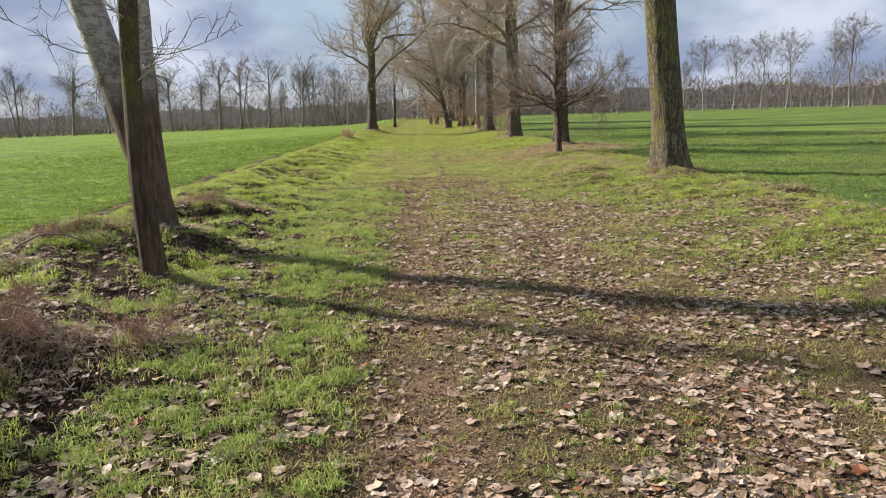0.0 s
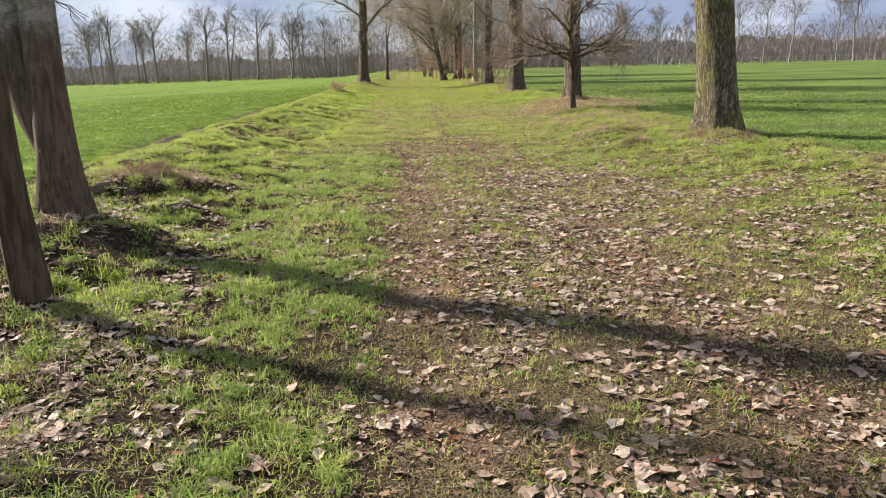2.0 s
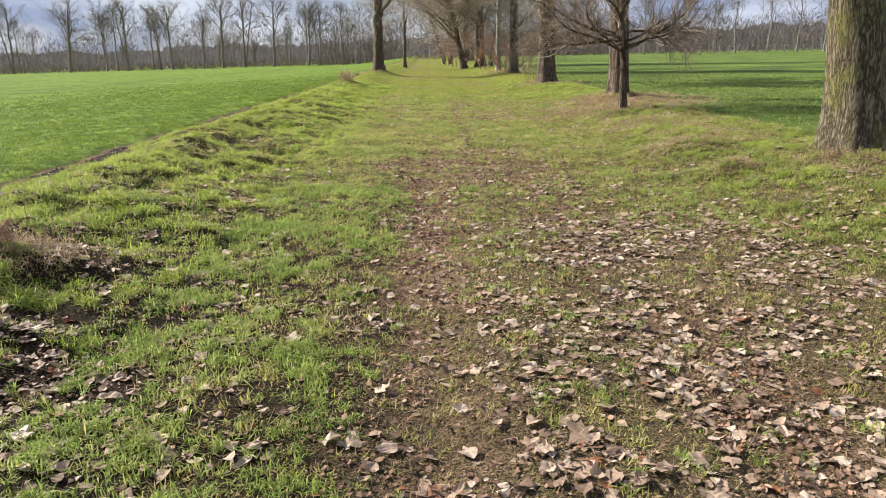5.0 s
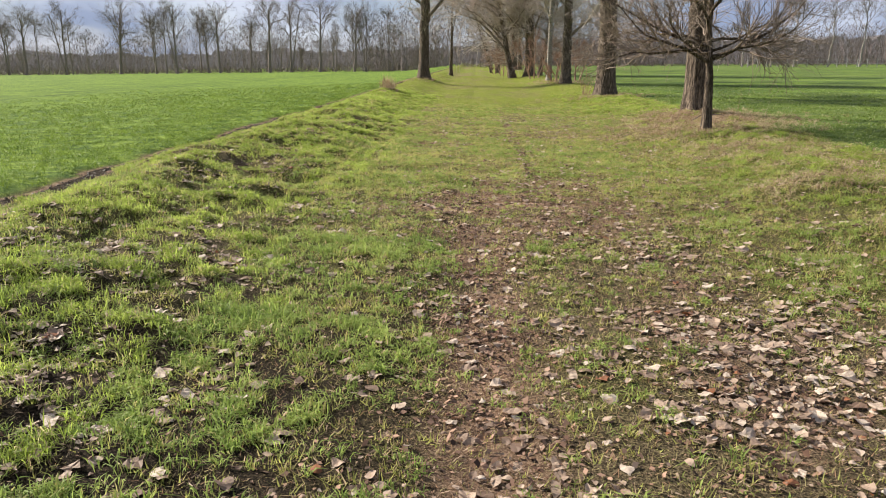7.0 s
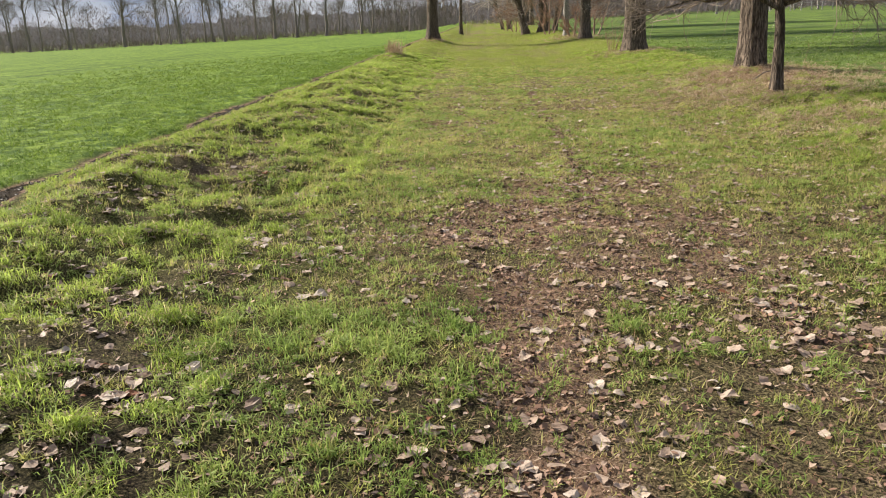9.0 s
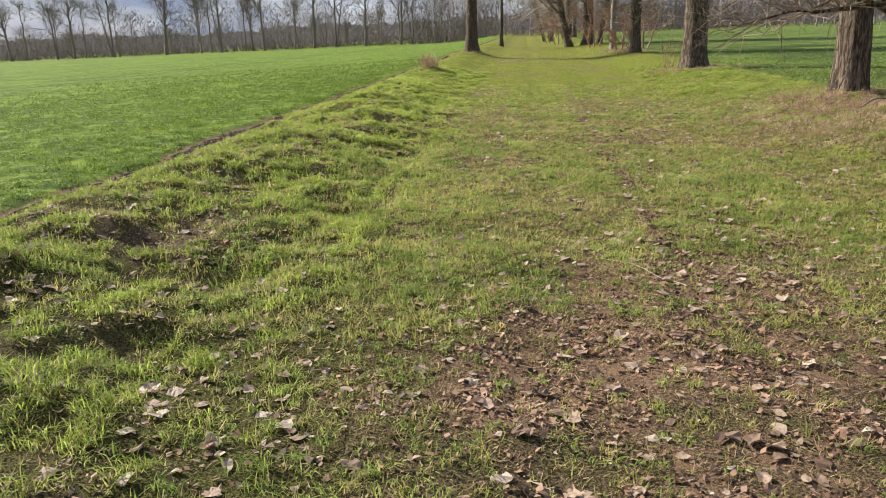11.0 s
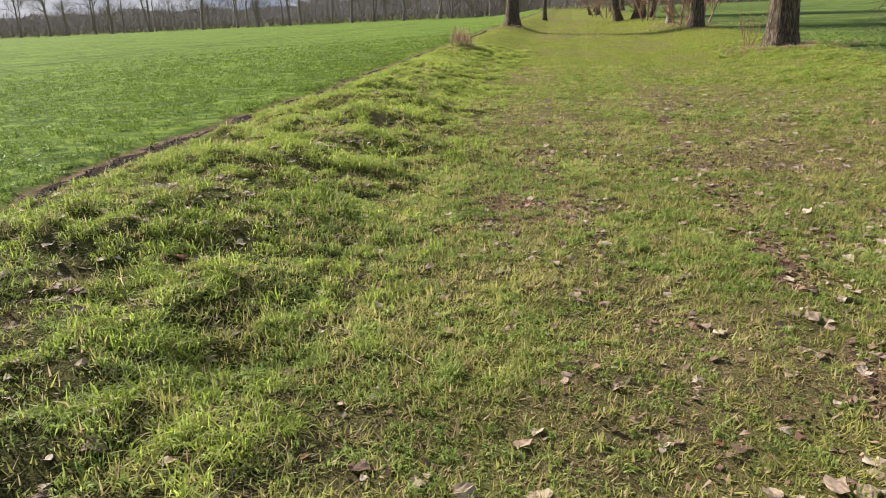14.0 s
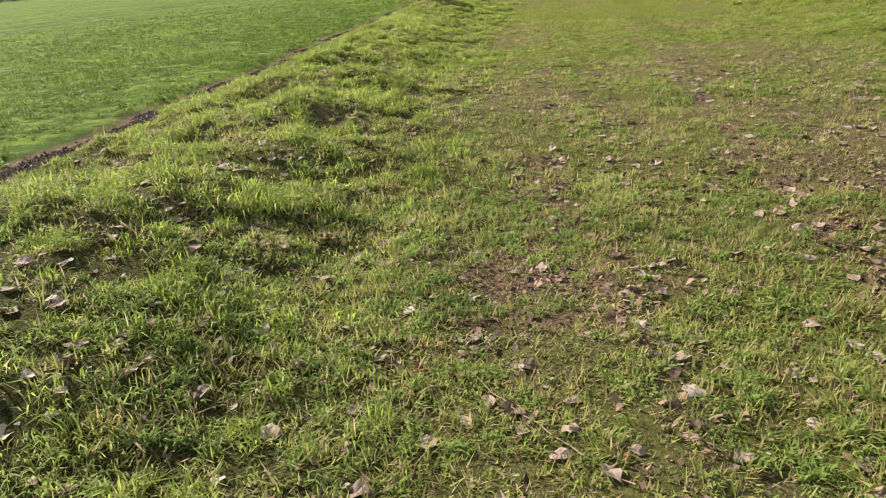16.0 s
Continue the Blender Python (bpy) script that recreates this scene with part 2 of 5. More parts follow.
def ground_material():
    m, k = material("turf_and_soil")
    pos = k.add("ShaderNodeTexCoord").outputs["Object"]
    zone = k.add("ShaderNodeAttribute", attribute_name="zone")
    z = k.add("ShaderNodeSeparateColor")
    k.set(z.inputs[0], zone.outputs["Color"])
    lush, bare, field, open_turf = z.outputs[0], z.outputs[1], z.outputs[2], zone.outputs["Alpha"]
    fine, mid, wide = k.noise(pos, 85, 6, 0.72), k.noise(pos, 9, 5, 0.6), k.noise(pos, 0.35, 4, 0.5)
    soil = k.mix(k.ramp(mid, 0.3, 0.7), (0.076, 0.045, 0.029), (0.240, 0.147, 0.096))
    soil = k.mix(k.ramp(fine, 0.42, 0.68), soil, (0.35, 0.245, 0.168))
    thatch = k.mix(k.ramp(fine, 0.35, 0.65), (0.085, 0.070, 0.028), (0.27, 0.225, 0.105))
    green = k.mix(k.ramp(mid, 0.3, 0.7), (0.100, 0.130, 0.016), (0.195, 0.225, 0.034))
    axes = k.add("ShaderNodeSeparateXYZ", Vector=pos)
    side, along = axes.outputs[0], axes.outputs[1]
    # paler gaps on the trodden lane side, and everywhere farther along
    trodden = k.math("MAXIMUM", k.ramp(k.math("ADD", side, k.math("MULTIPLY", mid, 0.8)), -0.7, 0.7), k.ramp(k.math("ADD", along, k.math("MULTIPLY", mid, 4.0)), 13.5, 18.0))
    # dark leaf mould with the shade between the blades put into its colour
    shaded_mould = k.mix(k.ramp(fine, 0.44, 0.66), (0.012, 0.009, 0.006), (0.105, 0.078, 0.050))
    # ground seen through the grass: gap shade is mixed into both colours
    under = k.mix(trodden, shaded_mould, k.mix(k.ramp(fine, 0.40, 0.62), (0.038, 0.029, 0.017), (0.235, 0.180, 0.105)))
    green_under = k.mix(trodden, shaded_mould, k.mix(k.ramp(fine, 0.40, 0.62), (0.024, 0.026, 0.009), (0.160, 0.158, 0.046)))
    # open_turf takes that painted shade out of the colour again
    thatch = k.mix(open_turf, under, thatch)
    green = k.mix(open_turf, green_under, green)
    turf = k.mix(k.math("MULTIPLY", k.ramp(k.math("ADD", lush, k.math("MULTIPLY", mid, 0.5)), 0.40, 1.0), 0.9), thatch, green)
    colour = k.mix(k.ramp(k.math("ADD", bare, k.math("MULTIPLY", k.math("SUBTRACT", fine, 0.5), 0.7)), 0.2, 0.7), turf, soil)
    colour = k.mix(k.ramp(bare, 0.86, 0.96), colour, k.mix(mid, (0.015, 0.010, 0.006), (0.048, 0.033, 0.019)))
    streak = k.noise(k.scaled(pos, 0.012, 0.35, 1), 1.0, 5, 0.6)
    crop_l = k.mix(k.ramp(k.math("ADD", k.math("MULTIPLY", k.noise(pos, 3.2, 6, 0.75), 0.6), k.math("MULTIPLY", fine, 0.4)), 0.45, 0.60), (0.050, 0.092, 0.017), (0.250, 0.335, 0.054))
    crop_r = k.mix(k.ramp(streak, 0.38, 0.62), (0.108, 0.145, 0.044), (0.180, 0.208, 0.062))
    crop_r = k.mix(k.ramp(fine, 0.35, 0.7), k.mix(0.4, crop_r, (0.03, 0.07, 0.018)), crop_r)
    crop_r = k.mix(k.ramp(k.math("ADD", k.math("MULTIPLY", k.noise(k.scaled(pos, 1, 1.6, 1), 2.6, 6, 0.75), 0.6), k.math("MULTIPLY", fine, 0.4)), 0.45, 0.60), k.mix(0.45, crop_r, (0.030, 0.066, 0.018)), crop_r)
    crop = k.mix(k.ramp(side, -2.0, 2.0), crop_l, crop_r)
    wobble = k.math("MULTIPLY", k.math("SUBTRACT", k.noise(pos, 0.5, 3), 0.5), 0.5)
    for track in (20.3, 22.1):
        off = k.math("ABSOLUTE", k.math("ADD", k.math("ADD", side, track), wobble))
        worn = k.math("MULTIPLY", k.math("SUBTRACT", 1.0, k.ramp(off, 0.10, 0.42)), k.ramp(k.noise(pos, 1.6, 5, 0.7), 0.36, 0.56))
        crop = k.mix(k.math("MULTIPLY", worn, 0.8), crop, (0.045, 0.070, 0.020))
    crop = k.mix(k.math("MULTIPLY", k.ramp(wide, 0.42, 0.65), 0.35), crop, (0.21, 0.30, 0.04))
    crop = k.mix(k.math("MULTIPLY", k.ramp(k.noise(pos, 0.9, 6, 0.7), 0.50, 0.68), 0.45), crop, (0.055, 0.100, 0.020))
    colour = k.mix(field, colour, crop)
    relief = k.math("ADD", k.math("MULTIPLY", mid, 0.7), k.math("MULTIPLY", fine, 0.6))
    finish(k, colour, 0.92, relief, 1.0, 0.045, 0.05)
    return m


def blade_material(name, dark, light, dry, dry_share, glow=0.3):
    """Grass: each blade its own green, some of them dry."""
    m, k = material(name)
    rnd = k.add("ShaderNodeAttribute", attribute_name="shade").outputs["Fac"]
    pos = k.add("ShaderNodeTexCoord").outputs["Object"]
    colour = k.mix(k.ramp(k.noise(pos, 1.3, 3), 0.3, 0.7), dark, light)
    colour = k.mix(k.math("MULTIPLY", rnd, 0.55), colour, light)
    colour = k.mix(k.math("MULTIPLY", k.ramp(k.noise(pos, 8.0, 5, 0.75), 0.47, 0.60), 0.46), colour, tuple(0.58 * c for c in dark))
    colour = k.mix(k.ramp(rnd, 1 - dry_share - 0.03, 1 - dry_share + 0.03), colour, dry)
    finish(k, colour, 0.6, spec=0.18, through_light=glow)
    return m


def bark_material(name, dark, light, moss, moss_share, ridge=14.0, depth=0.03, stretch=0.16, foot=None, haze_glow=0.0):
    m, k = material(name)
    pos = k.add("ShaderNodeTexCoord").outputs["Object"]
    long = k.scaled(pos, 1, 1, stretch)
    n1, n2 = k.noise(long, ridge, 4, 0.6, 0.25), k.noise(long, ridge * 2.3, 3, 0.6, 0.2)
    ridge_1 = k.math("ABSOLUTE", k.math("SUBTRACT", n1, 0.5))
    ridge_2 = k.math("ABSOLUTE", k.math("SUBTRACT", n2, 0.5))
    crack = k.ramp(k.math("ADD", ridge_1, k.math("MULTIPLY", ridge_2, 0.5)), 0.0, 0.13)
    grain = k.noise(long, 45, 5, 0.65)
    blotch = k.noise(pos, 2.2, 4, 0.6)
    colour = k.mix(k.ramp(grain, 0.3, 0.7), dark, light)
    colour = k.mix(crack, tuple(c * 0.6 for c in dark), colour)
    colour = k.mix(k.math("MULTIPLY", k.ramp(blotch, 1 - moss_share - 0.12, 1 - moss_share + 0.12), 0.85), colour, moss)
    if foot:
        # old brown bark at the foot gives way to younger bark higher up
        brown, lo, hi = foot
        up = k.add("ShaderNodeSeparateXYZ", Vector=pos).outputs[2]
        old = k.math("SUBTRACT", 1.0, k.ramp(k.math("ADD", up, k.math("MULTIPLY", k.math("SUBTRACT", k.noise(pos, 3.0, 4, 0.6), 0.5), 1.4)), lo, hi))
        upright = k.noise(k.scaled(pos, 1, 1, 0.16), 26, 5, 0.65, 0.3)
        brown = k.mix(k.ramp(upright, 0.38, 0.62), tuple(c * 0.6 for c in brown), tuple(c * 1.4 for c in brown))
        crack = k.math("ADD", k.math("MULTIPLY", crack, k.math("SUBTRACT", 1.0, old)), k.math("MULTIPLY", k.math("MULTIPLY", upright, old), 3.5))
        colour = k.mix(k.math("MULTIPLY", old, 0.95), colour, brown)
    relief = k.math("ADD", k.math("MULTIPLY", crack, 1.0), k.math("MULTIPLY", grain, 0.35))
    finish(k, colour, 0.9, relief, 1.0, depth, 0.15, glow=haze_glow)
    return m


def twig_material(name, dark, light):
    m, k = material(name)
    pos = k.add("ShaderNodeTexCoord").outputs["Object"]
    rnd = k.add("ShaderNodeNewGeometry").outputs["Random Per Island"]
    colour = k.mix(rnd, dark, light)
    colour = k.mix(k.ramp(k.noise(pos, 30, 3), 0.5, 0.8), colour, tuple(0.6 * c for c in dark))
    finish(k, colour, 0.8, spec=0.2)
    return m


def leaf_material():
    m, k = material("withered_leaf")
    rnd = k.add("ShaderNodeNewGeometry").outputs["Random Per Island"]
    own = k.add("ShaderNodeObjectInfo").outputs["Random"]
    pick = k.math("FRACT", k.math("ADD", rnd, own))
    pos = k.add("ShaderNodeTexCoord").outputs["Object"]
    colour = k.mix(k.ramp(pick, 0.0, 0.5), (0.15, 0.092, 0.064), (0.37, 0.268, 0.196))
    colour = k.mix(k.ramp(pick, 0.55, 1.0), colour, (0.53, 0.435, 0.35))
    colour = k.mix(k.ramp(pick, 0.965, 0.985), colour, (0.23, 0.085, 0.035))
    colour = k.mix(k.math("MULTIPLY", k.ramp(k.noise(pos, 70, 4, 0.6), 0.45, 0.7), 0.55), colour, (0.13, 0.085, 0.055))
    finish(k, colour, 0.65, k.noise(pos, 160, 3), 0.4, 0.004, 0.3, 0.15)
    return m


MAT_GROUND = ground_material()
MAT_GRASS = blade_material("lane_grass", (0.250, 0.268, 0.064), (0.500, 0.490, 0.152), (0.48, 0.36, 0.22), 0.20, 0.48)
MAT_VERGE = blade_material("verge_grass", (0.212, 0.288, 0.044), (0.440, 0.530, 0.112), (0.50, 0.43, 0.22), 0.10, 0.58)
MAT_FAR_GRASS = blade_material("far_lane_grass", (0.205, 0.250, 0.040), (0.400, 0.425, 0.090), (0.42, 0.36, 0.20), 0.12, 0.45)
MAT_LUSH = blade_material("lush_grass", (0.170, 0.258, 0.052), (0.375, 0.455, 0.122), (0.48, 0.43, 0.18), 0.07, 0.50)
MAT_CROP = blade_material("young_corn", (0.118, 0.192, 0.026), (0.265, 0.358, 0.060), (0.34, 0.40, 0.10), 0.03)
MAT_CROP_R = blade_material("young_corn_blue", (0.115, 0.180, 0.034), (0.225, 0.290, 0.066), (0.42, 0.45, 0.24), 0.08)
MAT_STRAW = blade_material("dry_grass", (0.33, 0.23, 0.14), (0.58, 0.45, 0.29), (0.24, 0.145, 0.09), 0.2, 0.25)
MAT_SCRAP = blade_material("leaf_scrap", (0.17, 0.10, 0.065), (0.48, 0.36, 0.25), (0.09, 0.055, 0.035), 0.3, 0.1)
MAT_CHIP = blade_material("leaf_crumb", (0.165, 0.088, 0.056), (0.400, 0.250, 0.172), (0.052, 0.030, 0.020), 0.35, 0.1)
MAT_BRAMBLE = blade_material("withered_bramble", (0.165, 0.108, 0.074), (0.38, 0.265, 0.185), (0.42, 0.34, 0.24), 0.12, 0.1)
MAT_CLOD = blade_material("damp_soil", (0.030, 0.020, 0.012), (0.070, 0.047, 0.029), (0.10, 0.07, 0.045), 0.1, 0.0)
MAT_WORN = blade_material("worn_stubble", (0.25, 0.215, 0.085), (0.46, 0.385, 0.170), (0.40, 0.24, 0.14), 0.35, 0.35)
MAT_OAK = bark_material("oak_bark", (0.105, 0.084, 0.056), (0.270, 0.225, 0.155), (0.175, 0.170, 0.050), 0.42, 17.0, 0.025, 0.24)
MAT_DARK_OAK = bark_material("dark_oak_bark", (0.095, 0.071, 0.053), (0.27, 0.207, 0.155), (0.10, 0.105, 0.04), 0.30, 12.0, 0.04)
MAT_POPLAR = bark_material("poplar_bark", (0.330, 0.305, 0.262), (0.480, 0.450, 0.400), (0.270, 0.240, 0.180), 0.34, 5.0, 0.006, 1.7, foot=((0.100, 0.068, 0.046), 1.2, 2.0))
MAT_SLIM = bark_material("mossy_bark", (0.085, 0.064, 0.042), (0.165, 0.126, 0.086), (0.145, 0.138, 0.035), 0.46, 30.0, 0.008, 0.4, foot=((0.084, 0.058, 0.040), 0.9, 2.1))
MAT_BIRCH = bark_material("birch_bark", (0.15, 0.125, 0.105), (0.54, 0.50, 0.45), (0.10, 0.075, 0.06), 0.33, 9.0, 0.01, 2.0)
MAT_TWIG = twig_material("brown_twig", (0.330, 0.262, 0.218), (0.570, 0.478, 0.410))
MAT_LIMB = bark_material("oak_limb_bark", (0.17, 0.13, 0.10), (0.40, 0.32, 0.25), (0.20, 0.18, 0.09), 0.3, 16.0, 0.015)
MAT_OAK_TWIG = twig_material("dark_oak_twig", (0.155, 0.116, 0.089), (0.365, 0.283, 0.220))
MAT_FAR_TWIG = twig_material("far_crown_twig", (0.120, 0.095, 0.082), (0.290, 0.240, 0.205))
MAT_GREY_TWIG = twig_material("grey_twig", (0.110, 0.088, 0.075), (0.235, 0.195, 0.165))
MAT_RED_TWIG = twig_material("russet_twig", (0.220, 0.122, 0.082), (0.420, 0.275, 0.195))
MAT_WOODS = twig_material("bare_woods", (0.130, 0.100, 0.092), (0.300, 0.240, 0.215))
# no lamp: a weak emission lifts these treetops like distance haze
MAT_BACKDROP = bark_material("distant_woods_haze_glow", (0.15, 0.125, 0.12), (0.27, 0.235, 0.22), (0.15, 0.14, 0.10), 0.3, 0.9, 0.3, 0.5, haze_glow=0.07)
MAT_LEAF = leaf_material()
MAT_POST = bark_material("weathered_post", (0.30, 0.28, 0.25), (0.55, 0.52, 0.47), (0.3, 0.3, 0.2), 0.2, 20.0, 0.005)


# ---- mesh helpers ----
def mesh_from(name, verts, faces, mat, smooth=False, shade=None):
    """A mesh out of arrays; faces: a list of index arrays, each of one polygon size."""
    me = bpy.data.meshes.new(name)
    verts = np.asarray(verts, np.float32)
    me.vertices.add(len(verts))
    me.vertices.foreach_set("co", verts.ravel())
    sizes = np.concatenate([np.full(len(f), f.shape[1], np.int32) for f in faces])
    loops = np.concatenate([f.ravel() for f in faces]).astype(np.int32)
    me.loops.add(len(loops))
    me.loops.foreach_set("vertex_index", loops)
    me.polygons.add(len(sizes))
    me.polygons.foreach_set("loop_start", np.concatenate([[0], np.cumsum(sizes)[:-1]]).astype(np.int32))
    me.polygons.foreach_set("use_smooth", np.full(len(sizes), smooth))
    if shade is not None:
        me.attributes.new("shade", "FLOAT", "POINT").data.foreach_set("value", np.asarray(shade, np.float32))
    me.update(calc_edges=True)
    me.validate()
    me.materials.append(mat)
    return me


def part(name, me, parent, label=""):
    ob = new(name, me)
    ob.parent = parent
    return tagged(ob, label)


def tubes(pts, rad, sides, seed):
    """Tapered tubes along many polylines of one length: pts (b, n, 3), rad (b, n). Gives vertices and quads."""
    rng = np.random.default_rng(seed)
    b, n, _ = pts.shape
    tang = np.gradient(pts, axis=1)
    tang /= np.linalg.norm(tang, axis=2, keepdims=True) + 1e-9
    ref = rng.normal(size=(b, 1, 3))
    if b == 1:
        ref = np.array([[[1.0, 0.05, 0.0]]])
    n1 = np.cross(tang, ref)
    n1 /= np.linalg.norm(n1, axis=2, keepdims=True) + 1e-9
    n2 = np.cross(tang, n1)
    ang = np.arange(sides) * 2 * np.pi / sides
    ring = n1[:, :, None] * np.cos(ang)[:, None] + n2[:, :, None] * np.sin(ang)[:, None]
    verts = (pts[:, :, None] + ring * rad[:, :, None, None]).reshape(-1, 3)
    i = np.arange(b)[:, None, None] * n * sides + np.arange(n - 1)[None, :, None] * sides
    j = np.arange(sides)[None, None, :]
    a, c = i + j, i + (j + 1) % sides
    return verts, np.stack([a, c, c + sides, a + sides], -1).reshape(-1, 4)


def gather(chunks):
    verts, quads, base = [], [], 0
    for v, q in chunks:
        verts.append(v)
        quads.append(q + base)
        base += len(v)
    return np.concatenate(verts), [np.concatenate(quads)]


def grow(rng, start, way, length, n, wander, lift):
    """Polylines from start along way, wandering, bending up (lift > 0) or down."""
    b = len(start)
    pts = np.zeros((b, n, 3))
    pts[:, 0] = start
    d = way.copy()
    for i in range(1, n):
        d = d + rng.normal(size=(b, 3)) * wander
        d[:, 2] += lift
        d /= np.linalg.norm(d, axis=1, keepdims=True)
        pts[:, i] = pts[:, i - 1] + d * (length / (n - 1))[:, None]
    return pts


def sprout(rng, pts, rad, count, lo, hi, angle, up):
    """Starting points and ways of children along parents; gives also the parents' radius there and the parent's index."""
    b, n, _ = pts.shape
    who = np.repeat(np.arange(b), count)
    t = rng.uniform(lo, hi, len(who)) ** 0.9 * (n - 1)
    i = np.minimum(t.astype(int), n - 2)
    f = (t - i)[:, None]
    start = pts[who, i] * (1 - f) + pts[who, i + 1] * f
    r = rad[who, i] * (1 - f[:, 0]) + rad[who, i + 1] * f[:, 0]
    along = pts[who, i + 1] - pts[who, i]
    along /= np.linalg.norm(along, axis=1, keepdims=True) + 1e-9
    side = rng.normal(size=(len(who), 3))
    side -= along * (side * along).sum(1, keepdims=True)
    side /= np.linalg.norm(side, axis=1, keepdims=True)
    a = np.radians(rng.normal(angle, 12, len(who)))[:, None]
    way = along * np.cos(a) + side * np.sin(a)
    way[:, 2] += up
    way /= np.linalg.norm(way, axis=1, keepdims=True)
    return start, way, r, who, t / (n - 1)


def stem(rng, tall, r0, lean, bend=0.012, flare=0.45, n=40, sides=22, rough=0.05, taper=0.75, flare_h=0.35, bow=(0, 0), foot=1.0):
    """A trunk from 0.25 m under the ground: its centre line, radii and skin."""
    knee = min(3.5, tall * 0.4)
    h = np.concatenate([np.linspace(-0.25 if tall > 3 else -0.06, knee, n // 2, endpoint=False), np.linspace(knee, tall, n - n // 2)])
    wx = np.cumsum(rng.normal(0, bend, n)) * np.maximum(h, 0) ** 0.5 * 0.5
    wy = np.cumsum(rng.normal(0, bend, n)) * np.maximum(h, 0) ** 0.5 * 0.5
    pts = np.stack([lean[0] * h + wx + bow[0] * (1 - np.exp(-np.maximum(h, 0) / 1.1)), lean[1] * h + wy + bow[1] * (1 - np.exp(-np.maximum(h, 0) / 1.1)), h], -1)[None]
    rad = r0 * (1 - taper * np.maximum(h, 0) / tall) * (1 + flare * np.exp(-np.maximum(h, 0) / flare_h))
    rad = (rad * (foot + (1 - foot) * step(0.0, 0.9, h)))[None]
    v, q = tubes(pts, rad, sides, 1)
    v = v.reshape(n, sides, 3)
    ang = np.arange(sides) * 2 * np.pi / sides
    lobes = 1 + rough * (fbm(np.cos(ang)[None] * 2.2 + 9 + 0 * h[:, None], np.sin(ang)[None] * 2.2 + h[:, None] * 0.5, 3) - 0.5) * 2
    roots = 1 + 0.22 * flare * np.exp(-np.maximum(h, 0) / flare_h)[:, None] * np.sin(ang * 5 + 1.3)[None]
    v = pts[0][:, None] + (v - pts[0][:, None]) * (lobes * roots)[..., None]
    even = np.linspace(0, tall, 28)
    line = np.stack([np.interp(even, h, pts[0, :, i]) for i in range(3)], -1)[None]
    return line, np.interp(even, h, rad[0])[None], (v.reshape(-1, 3), q)


